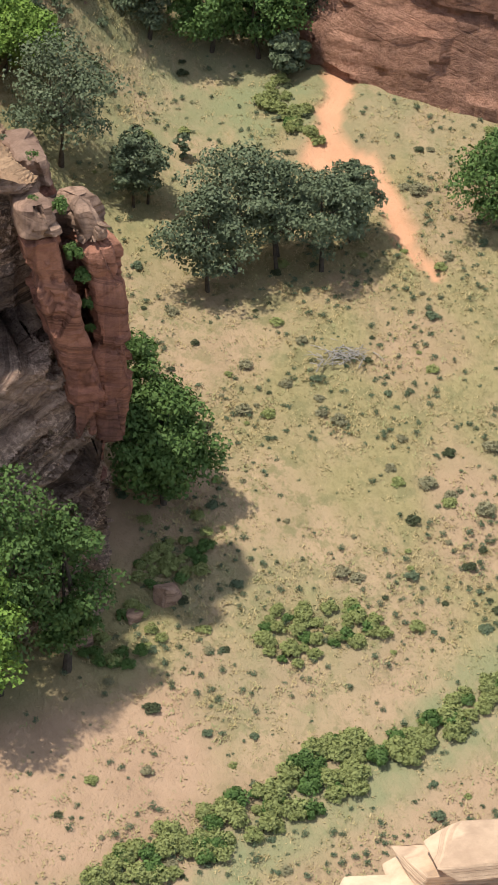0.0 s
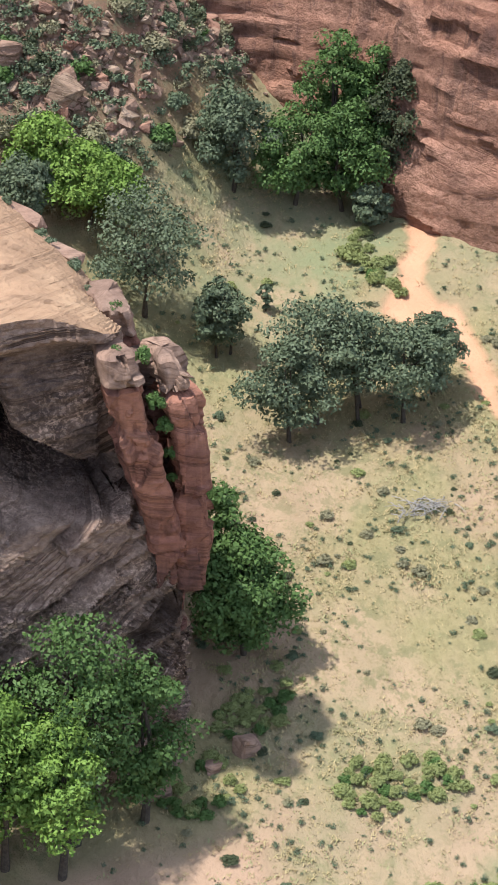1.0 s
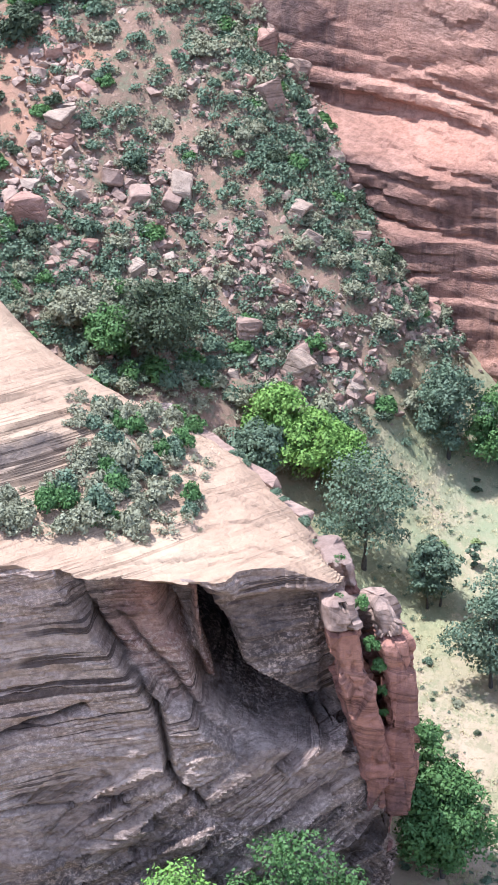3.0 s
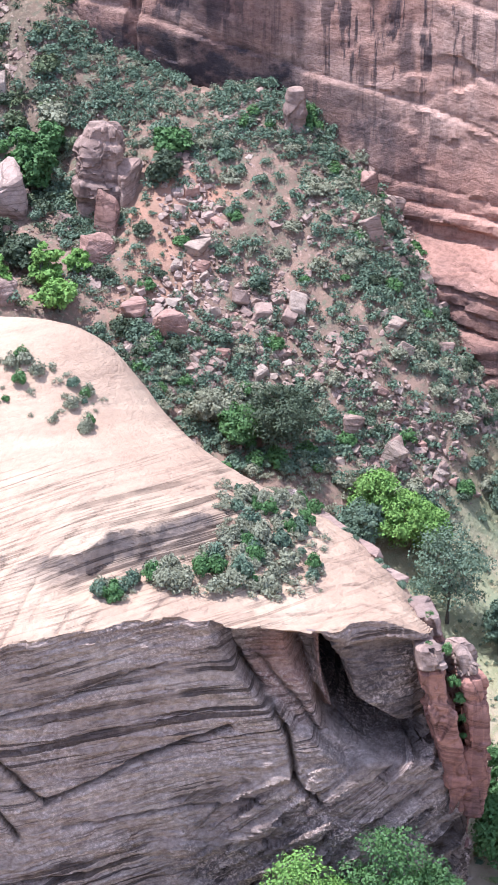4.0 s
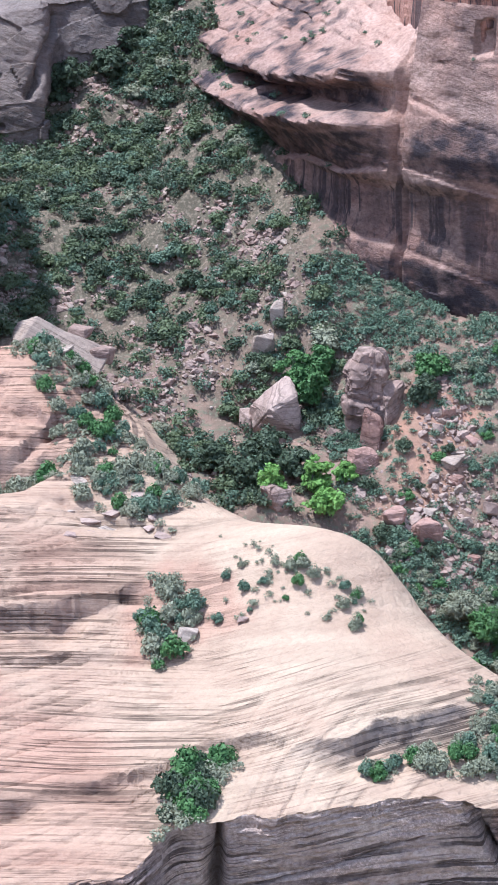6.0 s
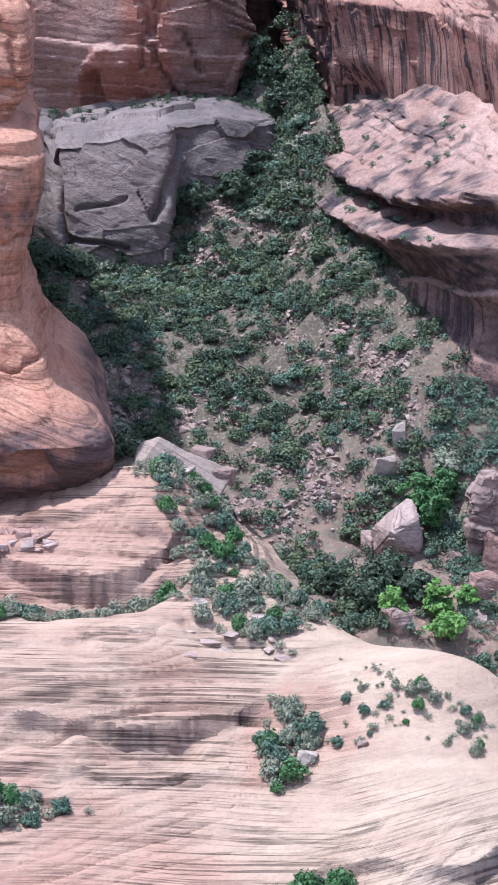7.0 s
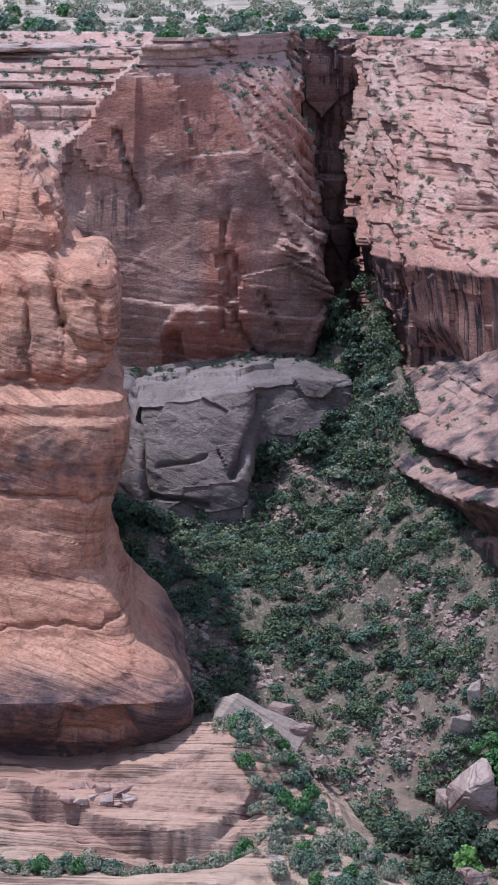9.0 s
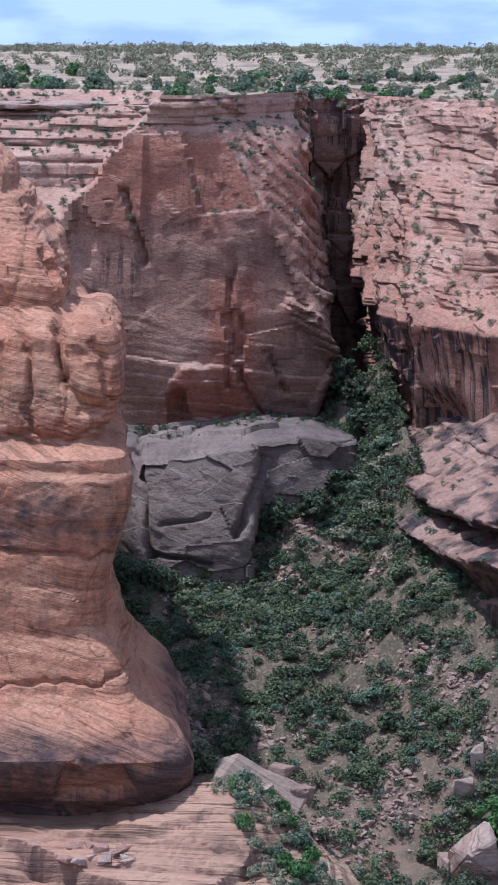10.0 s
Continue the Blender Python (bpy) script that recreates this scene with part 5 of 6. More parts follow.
for k, (x, y, h, w, m) in enumerate([(33.2, 138.2, 11.2, 5.8, leaf_green), (30.2, 137.6, 8.6, 4.8, leaf_lime), (36.0, 138.6, 8.6, 4.2, leaf_green), (28.4, 137.8, 10.4, 5.6, leaf_lime), (26.6, 136.2, 8.6, 4.8, leaf_green), (32.2, 136.6, 8.4, 4.2, leaf_lime)]):
    tree("cottonwood", on_ground(x, y), h, w, m, COTTON, 340 + k, 1, 0.08, clumps=80, per=110, leaf=0.095)
for k, (x, y, h, w, m) in enumerate([(51.0, 177.4, 6.0, 4.4, leaf_olive), (54.2, 177.0, 6.2, 5.0, leaf_green), (56.6, 176.2, 6.4, 4.6, leaf_green), (57.0, 179.0, 9.0, 4.0, leaf_green), (60.0, 176.6, 8.2, 4.2, leaf_dark), (59.0, 178.0, 8.6, 3.8, leaf_green), (57.4, 174.2, 2.6, 2.2, leaf_olive)]):
    tree("grove_tree", on_ground(x, y), h, w, m, "tall green tree in the grove beneath the cliff", 360 + k, 1, 0.06, clumps=80, per=110, leaf=0.1)
for k, (x, y, h, w, m) in enumerate([(42.4, 173.2, 4.6, 4.8, leaf_lime), (40.6, 174.6, 3.8, 4.0, leaf_lime), (44.0, 173.0, 4.0, 3.2, leaf_lime), (39.0, 172.6, 3.4, 3.6, leaf_olive)]):
    tree("bright_tree", on_ground(x, y), h, w, m, BRIGHT, 380 + k, 1, 0.1, clumps=70, per=110, leaf=0.095)
for k, (x, y, h, w, m) in enumerate([(34.5, 177.6, 5.4, 5.2, leaf_dark), (32.2, 178.6, 3.2, 3.8, leaf_green), (30.4, 180.4, 2.6, 3.4, leaf_sage)]):
    tree("slope_tree", on_ground(x, y), h, w, m, DARKGREEN, 390 + k, 1, 0.12, clumps=70, per=110, leaf=0.1)
# gully trees
GULLY = [(21.1, 201.6, 4.6, 3.2, 0), (20.0, 203.8, 4.0, 3.0, 0), (22.2, 204.6, 3.6, 2.6, 0), (16.9, 194.6, 3.4, 4.0, 1), (20.4, 190.4, 3.4, 2.6, 2), (16.8, 188.6, 2.8, 2.4, 2), (21.0, 187.6, 2.6, 3.4, 2), (19.0, 192.6, 3.0, 3.0, 1), (14.6, 191.0, 2.6, 3.4, 1), (29.6, 197.4, 2.6, 2.8, 1), (30.5, 199.5, 2.4, 3.0, 0), (12.6, 194.5, 2.4, 3.0, 1), (22.8, 191.6, 2.0, 1.8, 2)]
for k, (x, y, h, w, c) in enumerate(GULLY):
    tree("gully_tree", on_ground(x, y), h, w, (leaf_green, leaf_dark, leaf_lime)[c], "leafy green tree crowding the rocky gully", 400 + k, 1, 0.05, clumps=44, per=60, leaf=0.16)
for k, (x, y, h, w) in enumerate([(10.4, 284, 5.0, 4.0), (11.4, 278, 5.0, 3.6), (11.6, 272, 4.4, 3.2), (14.2, 268.5, 3.4, 3.0), (6.6, 257, 3.6, 4.0), (2.4, 256.5, 3.6, 4.4), (0.6, 257, 3.0, 3.4), (9.4, 262, 3.4, 3.4), (-12, 246.5, 3.2, 4.2), (-9, 247.4, 2.6, 3.6)]):
    tree("corner_tree", on_ground(x, y), h, w, leaf_dark, "dark tree in the shaded corner of the canyon", 430 + k, 1, 0.05, clumps=40, per=55, leaf=0.2)


# ---- shrubs ----
rngb = np.random.default_rng(11)


def bush_quads(seed, per=46, leaf=0.12, n=9, flat=0.62):
    r = np.random.default_rng(seed)
    cen, rad = [], []
    for k in range(n):
        a, d = r.uniform(0, 2 * math.pi), math.sqrt(r.random()) * 0.34
        s = r.uniform(0.12, 0.22)
        d, s = (0.0, 0.27) if k == 0 else (d * 0.9, s)
        cen.append((math.cos(a) * d, math.sin(a) * d, flat * r.uniform(0.25, 0.75) * (1 - d)))
        rad.append((s, s, s * 0.9))
    return leaf_cloud(r, cen, rad, per, leaf)


BUSH = {}
for mat_name, m in (("sage", leaf_sage), ("green", leaf_green), ("dark", leaf_dark), ("olive", leaf_olive), ("weed", leaf_weed), ("lime", leaf_lime), ("scrub", leaf_scrub)):
    BUSH[mat_name] = [quads_mesh("shrub", bush_quads(500 + 7 * k + len(mat_name), 80, 0.052, 14), m) for k in range(4)]
BUSH_LITE = [bush_quads(700 + k, 18, 0.06, 8) for k in range(8)]


def shrub(name, at, size, kind, label, group, squash=1.0):
    ob = new(name, BUSH[kind][int(rngb.integers(4))])
    ob.matrix_basis = pose(at[0], at[1], at[2] - 0.06 * size, 0, 0, float(rngb.uniform(0, 360))) @ Matrix.Diagonal((size, size, size * squash, 1))
    return tagged(ob, label, "shrub", group)


def scatter(n, box, seed, keep=None):
    """n chance places in a box of the plan, thinned by keep(x, y)."""
    r = np.random.default_rng(seed)
    out = np.zeros((0, 2))
    while len(out) < n:
        q = r.uniform((box[0], box[2]), (box[1], box[3]), (n * 2, 2))
        if keep is not None:
            q = q[r.random(len(q)) < keep(q[:, 0], q[:, 1])]
        out = np.concatenate([out, q])
    return out[:n], r


def joined(name, places, sizes, zs, shapes, mat, label, category, seed):
    """Many small pieces as one thing of kind stuff."""
    r = np.random.default_rng(seed)
    parts = []
    for (x, y), s, z in zip(places, sizes, zs):
        q = shapes[int(r.integers(len(shapes)))] * s
        a = r.uniform(0, 2 * math.pi)
        c, d = math.cos(a), math.sin(a)
        parts.append(np.stack([q[..., 0] * c - q[..., 1] * d + x, q[..., 0] * d + q[..., 1] * c + y, q[..., 2] + z], -1))
    return tagged(new(name, quads_mesh(name, np.concatenate(parts), mat)), label, category, kind="stuff")


def slope_keep(x, y):
    p = np.stack([x, y, x * 0], -1)
    line = np.interp(y, [160, 169, 175, 184, 190, 196, 201, 206, 211, 220, 235, 262], [78, 65, 62.5, 59.5, 56, 51, 44.5, 36.5, 29.5, 24, 19.5, 17.5])
    gap = 0.25 + 0.75 * smooth(-0.3, 0.35, fbm(p, 4, 3, 201))
    bare = 1 - 0.35 * inside(p, [(25, 186), (31, 190), (33, 197), (29, 199), (25, 195)], 1.5)
    return talus_share(x, y) * (x < line) * gap * bare


# shrubs on the side slope, each a thing
pl, r = scatter(290, (24, 57, 176, 202), 21, slope_keep)
for x, y in pl:
    kind = ("sage", "sage", "olive", "dark", "green")[int(r.integers(5))]
    shrub("sagebrush", on_ground(x, y), float(r.uniform(0.8, 2.0)), kind, "grey-green desert shrub on the rubble slope", "shrubs on the rubble slope")
pl, r = scatter(2000, (22, 57, 176, 214), 122, slope_keep)
joined("olive_scrub", pl, r.uniform(0.6, 1.7, len(pl)), ground_z(pl[:, 0], pl[:, 1]) - 0.05, BUSH_LITE, leaf_olive, "low olive-green scrub covering the rubble slope", "scrub", 131)
pl, r = scatter(1700, (22, 60, 172, 214), 22, slope_keep)
joined("slope_scrub", pl, r.uniform(0.4, 1.2, len(pl)), ground_z(pl[:, 0], pl[:, 1]) - 0.05, BUSH_LITE, leaf_sage, "low grey-green scrub covering the rubble slope", "scrub", 31)


def head_keep(x, y):
    p = np.stack([x, y, x * 0], -1)
    return slope_keep(x, y) * (0.55 + 0.45 * smooth(215, 245, y)) * (y > 186) * (0.3 + 0.7 * smooth(-0.25, 0.25, fbm(p, 3, 2, 202)))


pl, r = scatter(950, (-16, 25, 187, 292), 23, head_keep)
joined("green_scrub", pl, r.uniform(0.9, 2.6, len(pl)), ground_z(pl[:, 0], pl[:, 1]) - 0.05, BUSH_LITE, leaf_scrub, "dense green scrub filling the canyon's head", "scrub", 32)
pl, r = scatter(1000, (-16, 25, 187, 292), 24, head_keep)
joined("dark_scrub", pl, r.uniform(0.9, 2.5, len(pl)), ground_z(pl[:, 0], pl[:, 1]) - 0.05, BUSH_LITE, leaf_dark, "dark scrub filling the canyon's head", "scrub", 33)
pl, r = scatter(1100, (-16, 25, 187, 262), 25, head_keep)
joined("grey_scrub", pl, r.uniform(0.8, 2.2, len(pl)), ground_z(pl[:, 0], pl[:, 1]) - 0.05, BUSH_LITE, leaf_olive, "grey-green scrub filling the canyon's head", "scrub", 34)

pl, r = scatter(800, (-16, 20, 228, 285), 124, head_keep)
joined("shade_scrub", pl, r.uniform(0.9, 2.4, len(pl)), ground_z(pl[:, 0], pl[:, 1]) - 0.05, BUSH_LITE, leaf_dark, "dense dark scrub under the great wall", "scrub", 133)
pl, r = scatter(290, (-12, 24, 190, 275), 26, head_keep)
for x, y in pl:
    shrub("head_shrub", on_ground(x, y), float(r.uniform(1.5, 3.2)), ("scrub", "scrub", "olive", "dark", "sage")[int(r.integers(5))], "round leafy shrub on the slope at the canyon's head", "shrubs at the canyon's head", 0.9)

# shrubs on the butte's top, in belts
BELTS = [([(18.5, 143.6), (22, 144.4), (26, 144.2), (29.5, 145), (29.5, 150), (27, 153), (25.5, 148.8), (22, 146), (18.5, 145)], 50, 0.7, 1.7),
         ([(26, 144.8), (31, 145.6), (32, 149), (30.5, 153.5), (27.5, 153)], 34, 0.6, 1.4),
         ([(27, 150), (30, 150), (33.5, 156), (31, 158)], 12, 0.6, 1.2),
         ([(5.5, 158.5), (9, 159), (10, 164), (7, 166.5), (5.5, 163)], 16, 1.0, 2.1),
         ([(10, 161), (14, 160), (20, 157.5), (21.5, 160), (17, 163.5), (12, 168)], 24, 0.5, 1.3),
         ([(6.2, 140.8), (8.6, 142.4), (11.0, 146.5), (10.4, 148), (7.5, 147), (6.2, 143.5)], 22, 1.4, 2.7),
         ([(2, 176), (8, 172), (12, 178), (6, 186), (3.5, 194), (-1, 198), (-3, 193), (0, 186)], 105, 0.7, 2.0),
         ([(-18, 175.6), (-9, 176.4), (-4, 176.8), (0.0, 179.0), (1.8, 182.0), (-1.4, 181.2), (-5.3, 178.6), (-9.7, 178.4), (-18, 177.5)], 46, 1.0, 2.2),
         ([(-18, 152), (-9, 152.5), (-6, 155), (-12, 156.5), (-18, 156)], 36, 0.8, 1.9)]
EXTRA = []
for k, (poly, n, lo, hi) in enumerate(BELTS):
    b = np.array(poly)
    pl, r = scatter(n, (b[:, 0].min(), b[:, 0].max(), b[:, 1].min(), b[:, 1].max()), 60 + k, lambda x, y: inside(np.stack([x, y], -1), poly, 0.05))
    for x, y in pl:
        kind = ("sage", "olive", "green", "sage")[int(r.integers(4))] if k != 5 else ("green", "dark", "green")[int(r.integers(3))]
        shrub("cliffrose", on_butte(x, y), float(r.uniform(lo, hi)), kind, "grey-green shrub rooted on pale slickrock", "shrubs on the butte", 1.3)
    pl, r = scatter(int(n * 2.4), (b[:, 0].min() - 0.8, b[:, 0].max() + 0.8, b[:, 1].min() - 0.8, b[:, 1].max() + 0.8), 160 + k, lambda x, y: inside(np.stack([x, y], -1), poly, 0.9))
    EXTRA.append((pl, r.uniform(lo * 0.5, hi * 0.75, len(pl))))

pl = np.concatenate([e[0] for e in EXTRA])
joined("slickrock_scrub", pl, np.concatenate([e[1] for e in EXTRA]), top_z(pl[:, 0], pl[:, 1]) - 0.05, BUSH_LITE, leaf_sage, "low grey scrub in the belts on the slickrock", "scrub", 171)

# meadow: scattered small shrubs, weed beds, grass
MEADOW_SHRUBS = [(49.5, 151.4, 0.8), (51.0, 148.4, 0.95), (50.4, 149.1, 0.7), (50.6, 150.0, 0.6), (48.2, 153.1, 0.8), (53.2, 143.5, 1.0), (53.9, 142.6, 0.75), (55.0, 141.5, 1.1), (56.6, 144.8, 0.9), (48.1, 140.1, 0.9), (52.0, 144.9, 0.7), (47.2, 150.4, 0.9), (59.9, 162.1, 1.2)]
for x, y, s in MEADOW_SHRUBS:
    shrub("meadow_shrub", on_ground(x, y), s, "sage", "small grey-green shrub on the dry meadow", "shrubs on the meadow", 0.75)


def meadow_keep(x, y):
    p = np.stack([x, y, x * 0], -1)
    right = np.interp(y, [120, 150, 170, 180], [75, 75, 65, 59])
    return (1 - talus_share(x, y)) * (x < right) * (x > np.interp(y, [125, 136, 143, 150], [24, 33, 41, 40])) * (1 - wash_share(p)) * (0.25 + 0.75 * smooth(-0.3, 0.4, fbm(p, 6, 3, 211)))


pl, r = scatter(260, (30, 68, 122, 180), 26, meadow_keep)
for x, y in pl:
    shrub("meadow_shrub", on_ground(x, y), float(r.uniform(0.3, 0.85)), ("sage", "weed", "olive", "dark")[int(r.integers(4))], "small grey-green shrub on the dry meadow", "shrubs on the meadow", 0.7)


def tuft(seed):
    r = np.random.default_rng(seed)
    q = []
    for k in range(9):
        a, b = r.uniform(0, 2 * math.pi), r.uniform(0.03, 0.10)
        o = r.normal(size=2) * 0.11
        u = np.array([math.cos(a), math.sin(a), 0])
        v = np.array([-math.sin(a), math.cos(a), 0]) * 0.022
        base = np.array([o[0], o[1], 0.0])
        tip = base + u * b + np.array([0, 0, r.uniform(0.03, 0.08)])
        q.append([base - v, base + v, tip + v * 0.4, tip - v * 0.4])
    return np.array(q)


TUFTS = [tuft(800 + k) for k in range(8)]
for nm, m, n, lab, sd in (("dry_grass", straw_mat, 9000, "straw-yellow dry grass tufts over the meadow", 27), ("green_grass", grass_mat, 3000, "thin green grass and weeds over the meadow", 28), ("sage_grass", grass_mat, 1500, "grey-green low herbs over the meadow", 29)):
    pl, r = scatter(n, (28, 70, 120, 182), sd, meadow_keep)
    joined(nm, pl, r.uniform(0.6, 1.5, n), ground_z(pl[:, 0], pl[:, 1]), TUFTS, m, lab, "grass", sd + 10)

pl, r = scatter(2600, (28, 70, 120, 182), 127, meadow_keep)
joined("meadow_scrub", pl, r.uniform(0.15, 0.5, len(pl)) ** 1.2 * 1.2, ground_z(pl[:, 0], pl[:, 1]) - 0.02, BUSH_LITE, leaf_olive, "tiny grey-green herbs dotted over the meadow", "scrub", 128)

WEEDS = [([(43.2, 137.2), (45, 139.4), (48.5, 138.4), (49, 136), (46.5, 136.6), (44.5, 136)], 46, 0.5, 1.0),
         ([(33.5, 128.6), (38, 130.6), (41.5, 130.8), (44, 132.2), (48, 131.8), (52.5, 133.4), (52.5, 131.6), (46, 130), (42, 129), (36, 127.4)], 130, 0.6, 1.3),
         ([(40.0, 143), (42.5, 145), (43.5, 143.6), (43.0, 142), (40.5, 141.6)], 26, 0.5, 1.0),
         ([(54.5, 173), (56.8, 174), (57.3, 171), (57.3, 167.5), (56.2, 168)], 16, 0.7, 1.3),
         ([(36.5, 139), (39.6, 141.5), (40.5, 139), (38.5, 137.6)], 22, 0.4, 0.9)]
for k, (poly, n, lo, hi) in enumerate(WEEDS):
    b = np.array(poly)
    pl, r = scatter(n, (b[:, 0].min(), b[:, 0].max(), b[:, 1].min(), b[:, 1].max()), 80 + k, lambda x, y: inside(np.stack([x, y], -1), poly, 0.1))
    for x, y in pl:
        shrub("weed_clump", on_ground(x, y), float(r.uniform(lo, hi)), "weed" if r.random() < 0.75 else "green", "green weed clump on the meadow floor", "weed clumps", 0.95)


# ---- rocks ----
rngr = np.random.default_rng(5)


def boulder(at, size, mat, label, group="", rz=0.0, tilt=(0, 0), boxy=0.6, seed=0, cuts=2):
    rng = np.random.default_rng(seed)
    ob = new("boulder", hull_rock("boulder", rng, size, mat, boxy, cuts))
    ob.matrix_basis = pose(at[0], at[1], at[2] + size[2] * 0.22, tilt[0], tilt[1], rz)
    return tagged(ob, label, "boulder", group)


LANDMARKS = [((18.1, 200.6), (4.4, 3.6, 4.4), boulder_mat, "large pale angular boulder on the slope", 20, (10, -14)),
             ((16.0, 201.2), (1.6, 1.4, 2.0), boulder_mat, "pale boulder beside a larger one", 50, (0, 8)),
             ((17.6, 207.2), (2.0, 0.9, 2.6), boulder_pale, "pale upright slab on the scrub slope", 10, (20, 12)),
             ((19.0, 209.6), (1.1, 0.9, 2.8), boulder_pale, "narrow pale upright slab on the scrub slope", 0, (5, 0)),
             ((26.6, 198.0), (2.4, 2.2, 3.4), boulder_mat, "blocky boulder leaning on a pinnacle", 40, (0, 10)),
             ((25.4, 195.6), (1.8, 1.6, 3.6), boulder_red, "red boulder below a pinnacle", 70, (10, 0)),
             ((24.2, 193.0), (2.2, 1.8, 2.0), boulder_red, "red boulder in the gully", 30, (0, 20)),
             ((34.2, 183.5), (1.5, 1.0, 0.9), boulder_pale, "smooth pale oval boulder on the rubble slope", 25, (0, -20)),
             ((42.6, 178.6), (1.4, 1.0, 1.6), boulder_pale, "leaning tan slab at the slope's foot", -30, (0, 25)),
             ((40.0, 180.3), (1.6, 1.4, 1.3), boulder_mat, "pinkish boulder at the slope's foot", 10, (0, 0)),
             ((43.7, 191.8), (1.3, 0.8, 2.4), boulder_mat, "tall leaning slab on the rubble slope", 20, (0, -20)),
             ((43.9, 185.4), (1.3, 1.1, 1.6), boulder_pale, "broken white slabs on the rubble slope", 60, (20, 10)),
             ((44.5, 184.2), (1.2, 1.0, 0.8), boulder_pale, "broken white slabs on the rubble slope", 10, (0, 30)),
             ((28.5, 186.3), (2.2, 1.8, 1.9), boulder_red, "dark red boulder low on the slope", 20, (0, 0)),
             ((26.3, 187.6), (2.0, 1.6, 1.6), boulder_red, "dark red boulder low on the slope", 70, (0, 10)),
             ((31.2, 191.8), (1.6, 1.2, 0.9), boulder_pale, "pale slab on red earth", 40, (0, -12)),
             ((44.6, 197.0), (1.2, 1.2, 2.2), boulder_red, "dark upright block under the cliff", 0, (0, 5)),
             ((17.2, 187.6), (2.0, 1.4, 2.2), boulder_mat, "grey boulder in the gully", 30, (0, 0)),
             ((41.0, 141.0), (1.1, 0.9, 0.9), boulder_mat, "brown rock lying on the meadow", 20, (0, 15)),
             ((38.4, 142.0), (0.9, 0.7, 0.6), boulder_mat, "brown rock lying on the meadow", 60, (0, 0)),
             ((36.6, 140.0), (1.5, 1.0, 0.9), boulder_mat, "brown rock lying under trees", 10, (0, 0)),
             ((39.4, 140.6), (0.8, 0.6, 0.4), boulder_mat, "brown rock lying on the meadow", 80, (0, 0))]
for k, ((x, y), size, m, lab, rz, tilt) in enumerate(LANDMARKS):
    boulder(on_ground(x, y), size, m, lab, "", rz, tilt, 0.42, 900 + k, 4)

ROCKS = [hull_rock("boulder", rngr, (1, rngr.uniform(0.6, 0.9), rngr.uniform(0.45, 0.8)), m, 0.5, 1, 0.05) for m in (boulder_mat, boulder_pale, boulder_red) for k in range(4)]


def rock_keep(x, y):
    p = np.stack([x, y, x * 0], -1)
    return slope_keep(x, y) * smooth(0.05, 0.45, fbm(p, 4.5, 3, 221)) + 0.04 * slope_keep(x, y)


pl, r = scatter(280, (22, 56, 177, 203), 41, rock_keep)
for x, y in pl:
    s = float(np.clip(r.lognormal(-0.45, 0.42), 0.3, 1.7))
    ob = new("boulder", ROCKS[int(r.choice(12, p=[.14] * 4 + [.07] * 4 + [.04] * 4))])
    ob.matrix_basis = pose(x, y, float(ground_z(x, y)) + 0.14 * s, float(r.uniform(-35, 35)), float(r.uniform(-35, 35)), float(r.uniform(0, 360))) @ Matrix.Diagonal((s, s, s, 1))
    tagged(ob, "broken sandstone boulder on the rubble slope", "boulder", "boulders on the slopes")

# rubble: small stones, joined
STONES = []
for k in range(10):
    bm = bmesh.new()
    for _ in range(10):
        v = Vector(rngr.normal(size=3)).normalized()
        bm.verts.new((v.x * 0.5, v.y * 0.4, v.z * 0.3))
    bmesh.ops.convex_hull(bm, input=bm.verts)
    bmesh.ops.triangulate(bm, faces=bm.faces[:])
    STONES.append((np.array([v.co[:] for v in bm.verts]), np.array([[v.index for v in f.verts] for f in bm.faces])) if bm.verts.index_update() is None else None)
    bm.free()


def rubble(name, places, sizes, zs, mat, label, seed):
    r = np.random.default_rng(seed)
    vs, fs, n = [], [], 0
    for (x, y), s, z in zip(places, sizes, zs):
        v, f = STONES[int(r.integers(len(STONES)))]
        m = np.array(Euler(r.uniform(-0.6, 0.6, 3) + np.array([0, 0, r.uniform(0, 6)])).to_matrix())
        vs.append((v * s) @ m.T + np.array([x, y, z]))
        fs.append(f + n)
        n += len(v)
    me = mesh_from(name, np.concatenate(vs).tolist(), np.concatenate(fs).tolist(), (mat,))
    return tagged(new(name, me), label, "rubble", kind="stuff")


for nm, box, n, sd, m, lab in (("rubble", (22, 57, 177, 205), 4200, 42, boulder_mat, "loose sandstone rubble on the side slope"), ("pale_rubble", (22, 57, 177, 203), 900, 43, boulder_pale, "pale broken stones on the side slope"), ("slope_rubble", (-14, 25, 190, 262), 5500, 44, boulder_mat, "loose sandstone rubble at the canyon's head"), ("grey_rubble", (-14, 24, 190, 262), 1800, 45, boulder_pale, "pale broken stones at the canyon's head")):
    pl, r = scatter(n, box, sd, rock_keep)
    rubble(nm, pl, np.clip(r.lognormal(-0.85, 0.5, n), 0.15, 1.5), ground_z(pl[:, 0], pl[:, 1]) + 0.05, m, lab, sd)

pl, r = scatter(5000, (-14, 57, 177, 262), 49, slope_keep)
rubble("grit", pl, r.uniform(0.12, 0.42, len(pl)), ground_z(pl[:, 0], pl[:, 1]) + 0.02, boulder_mat, "small loose stones strewn over the slopes", 50)

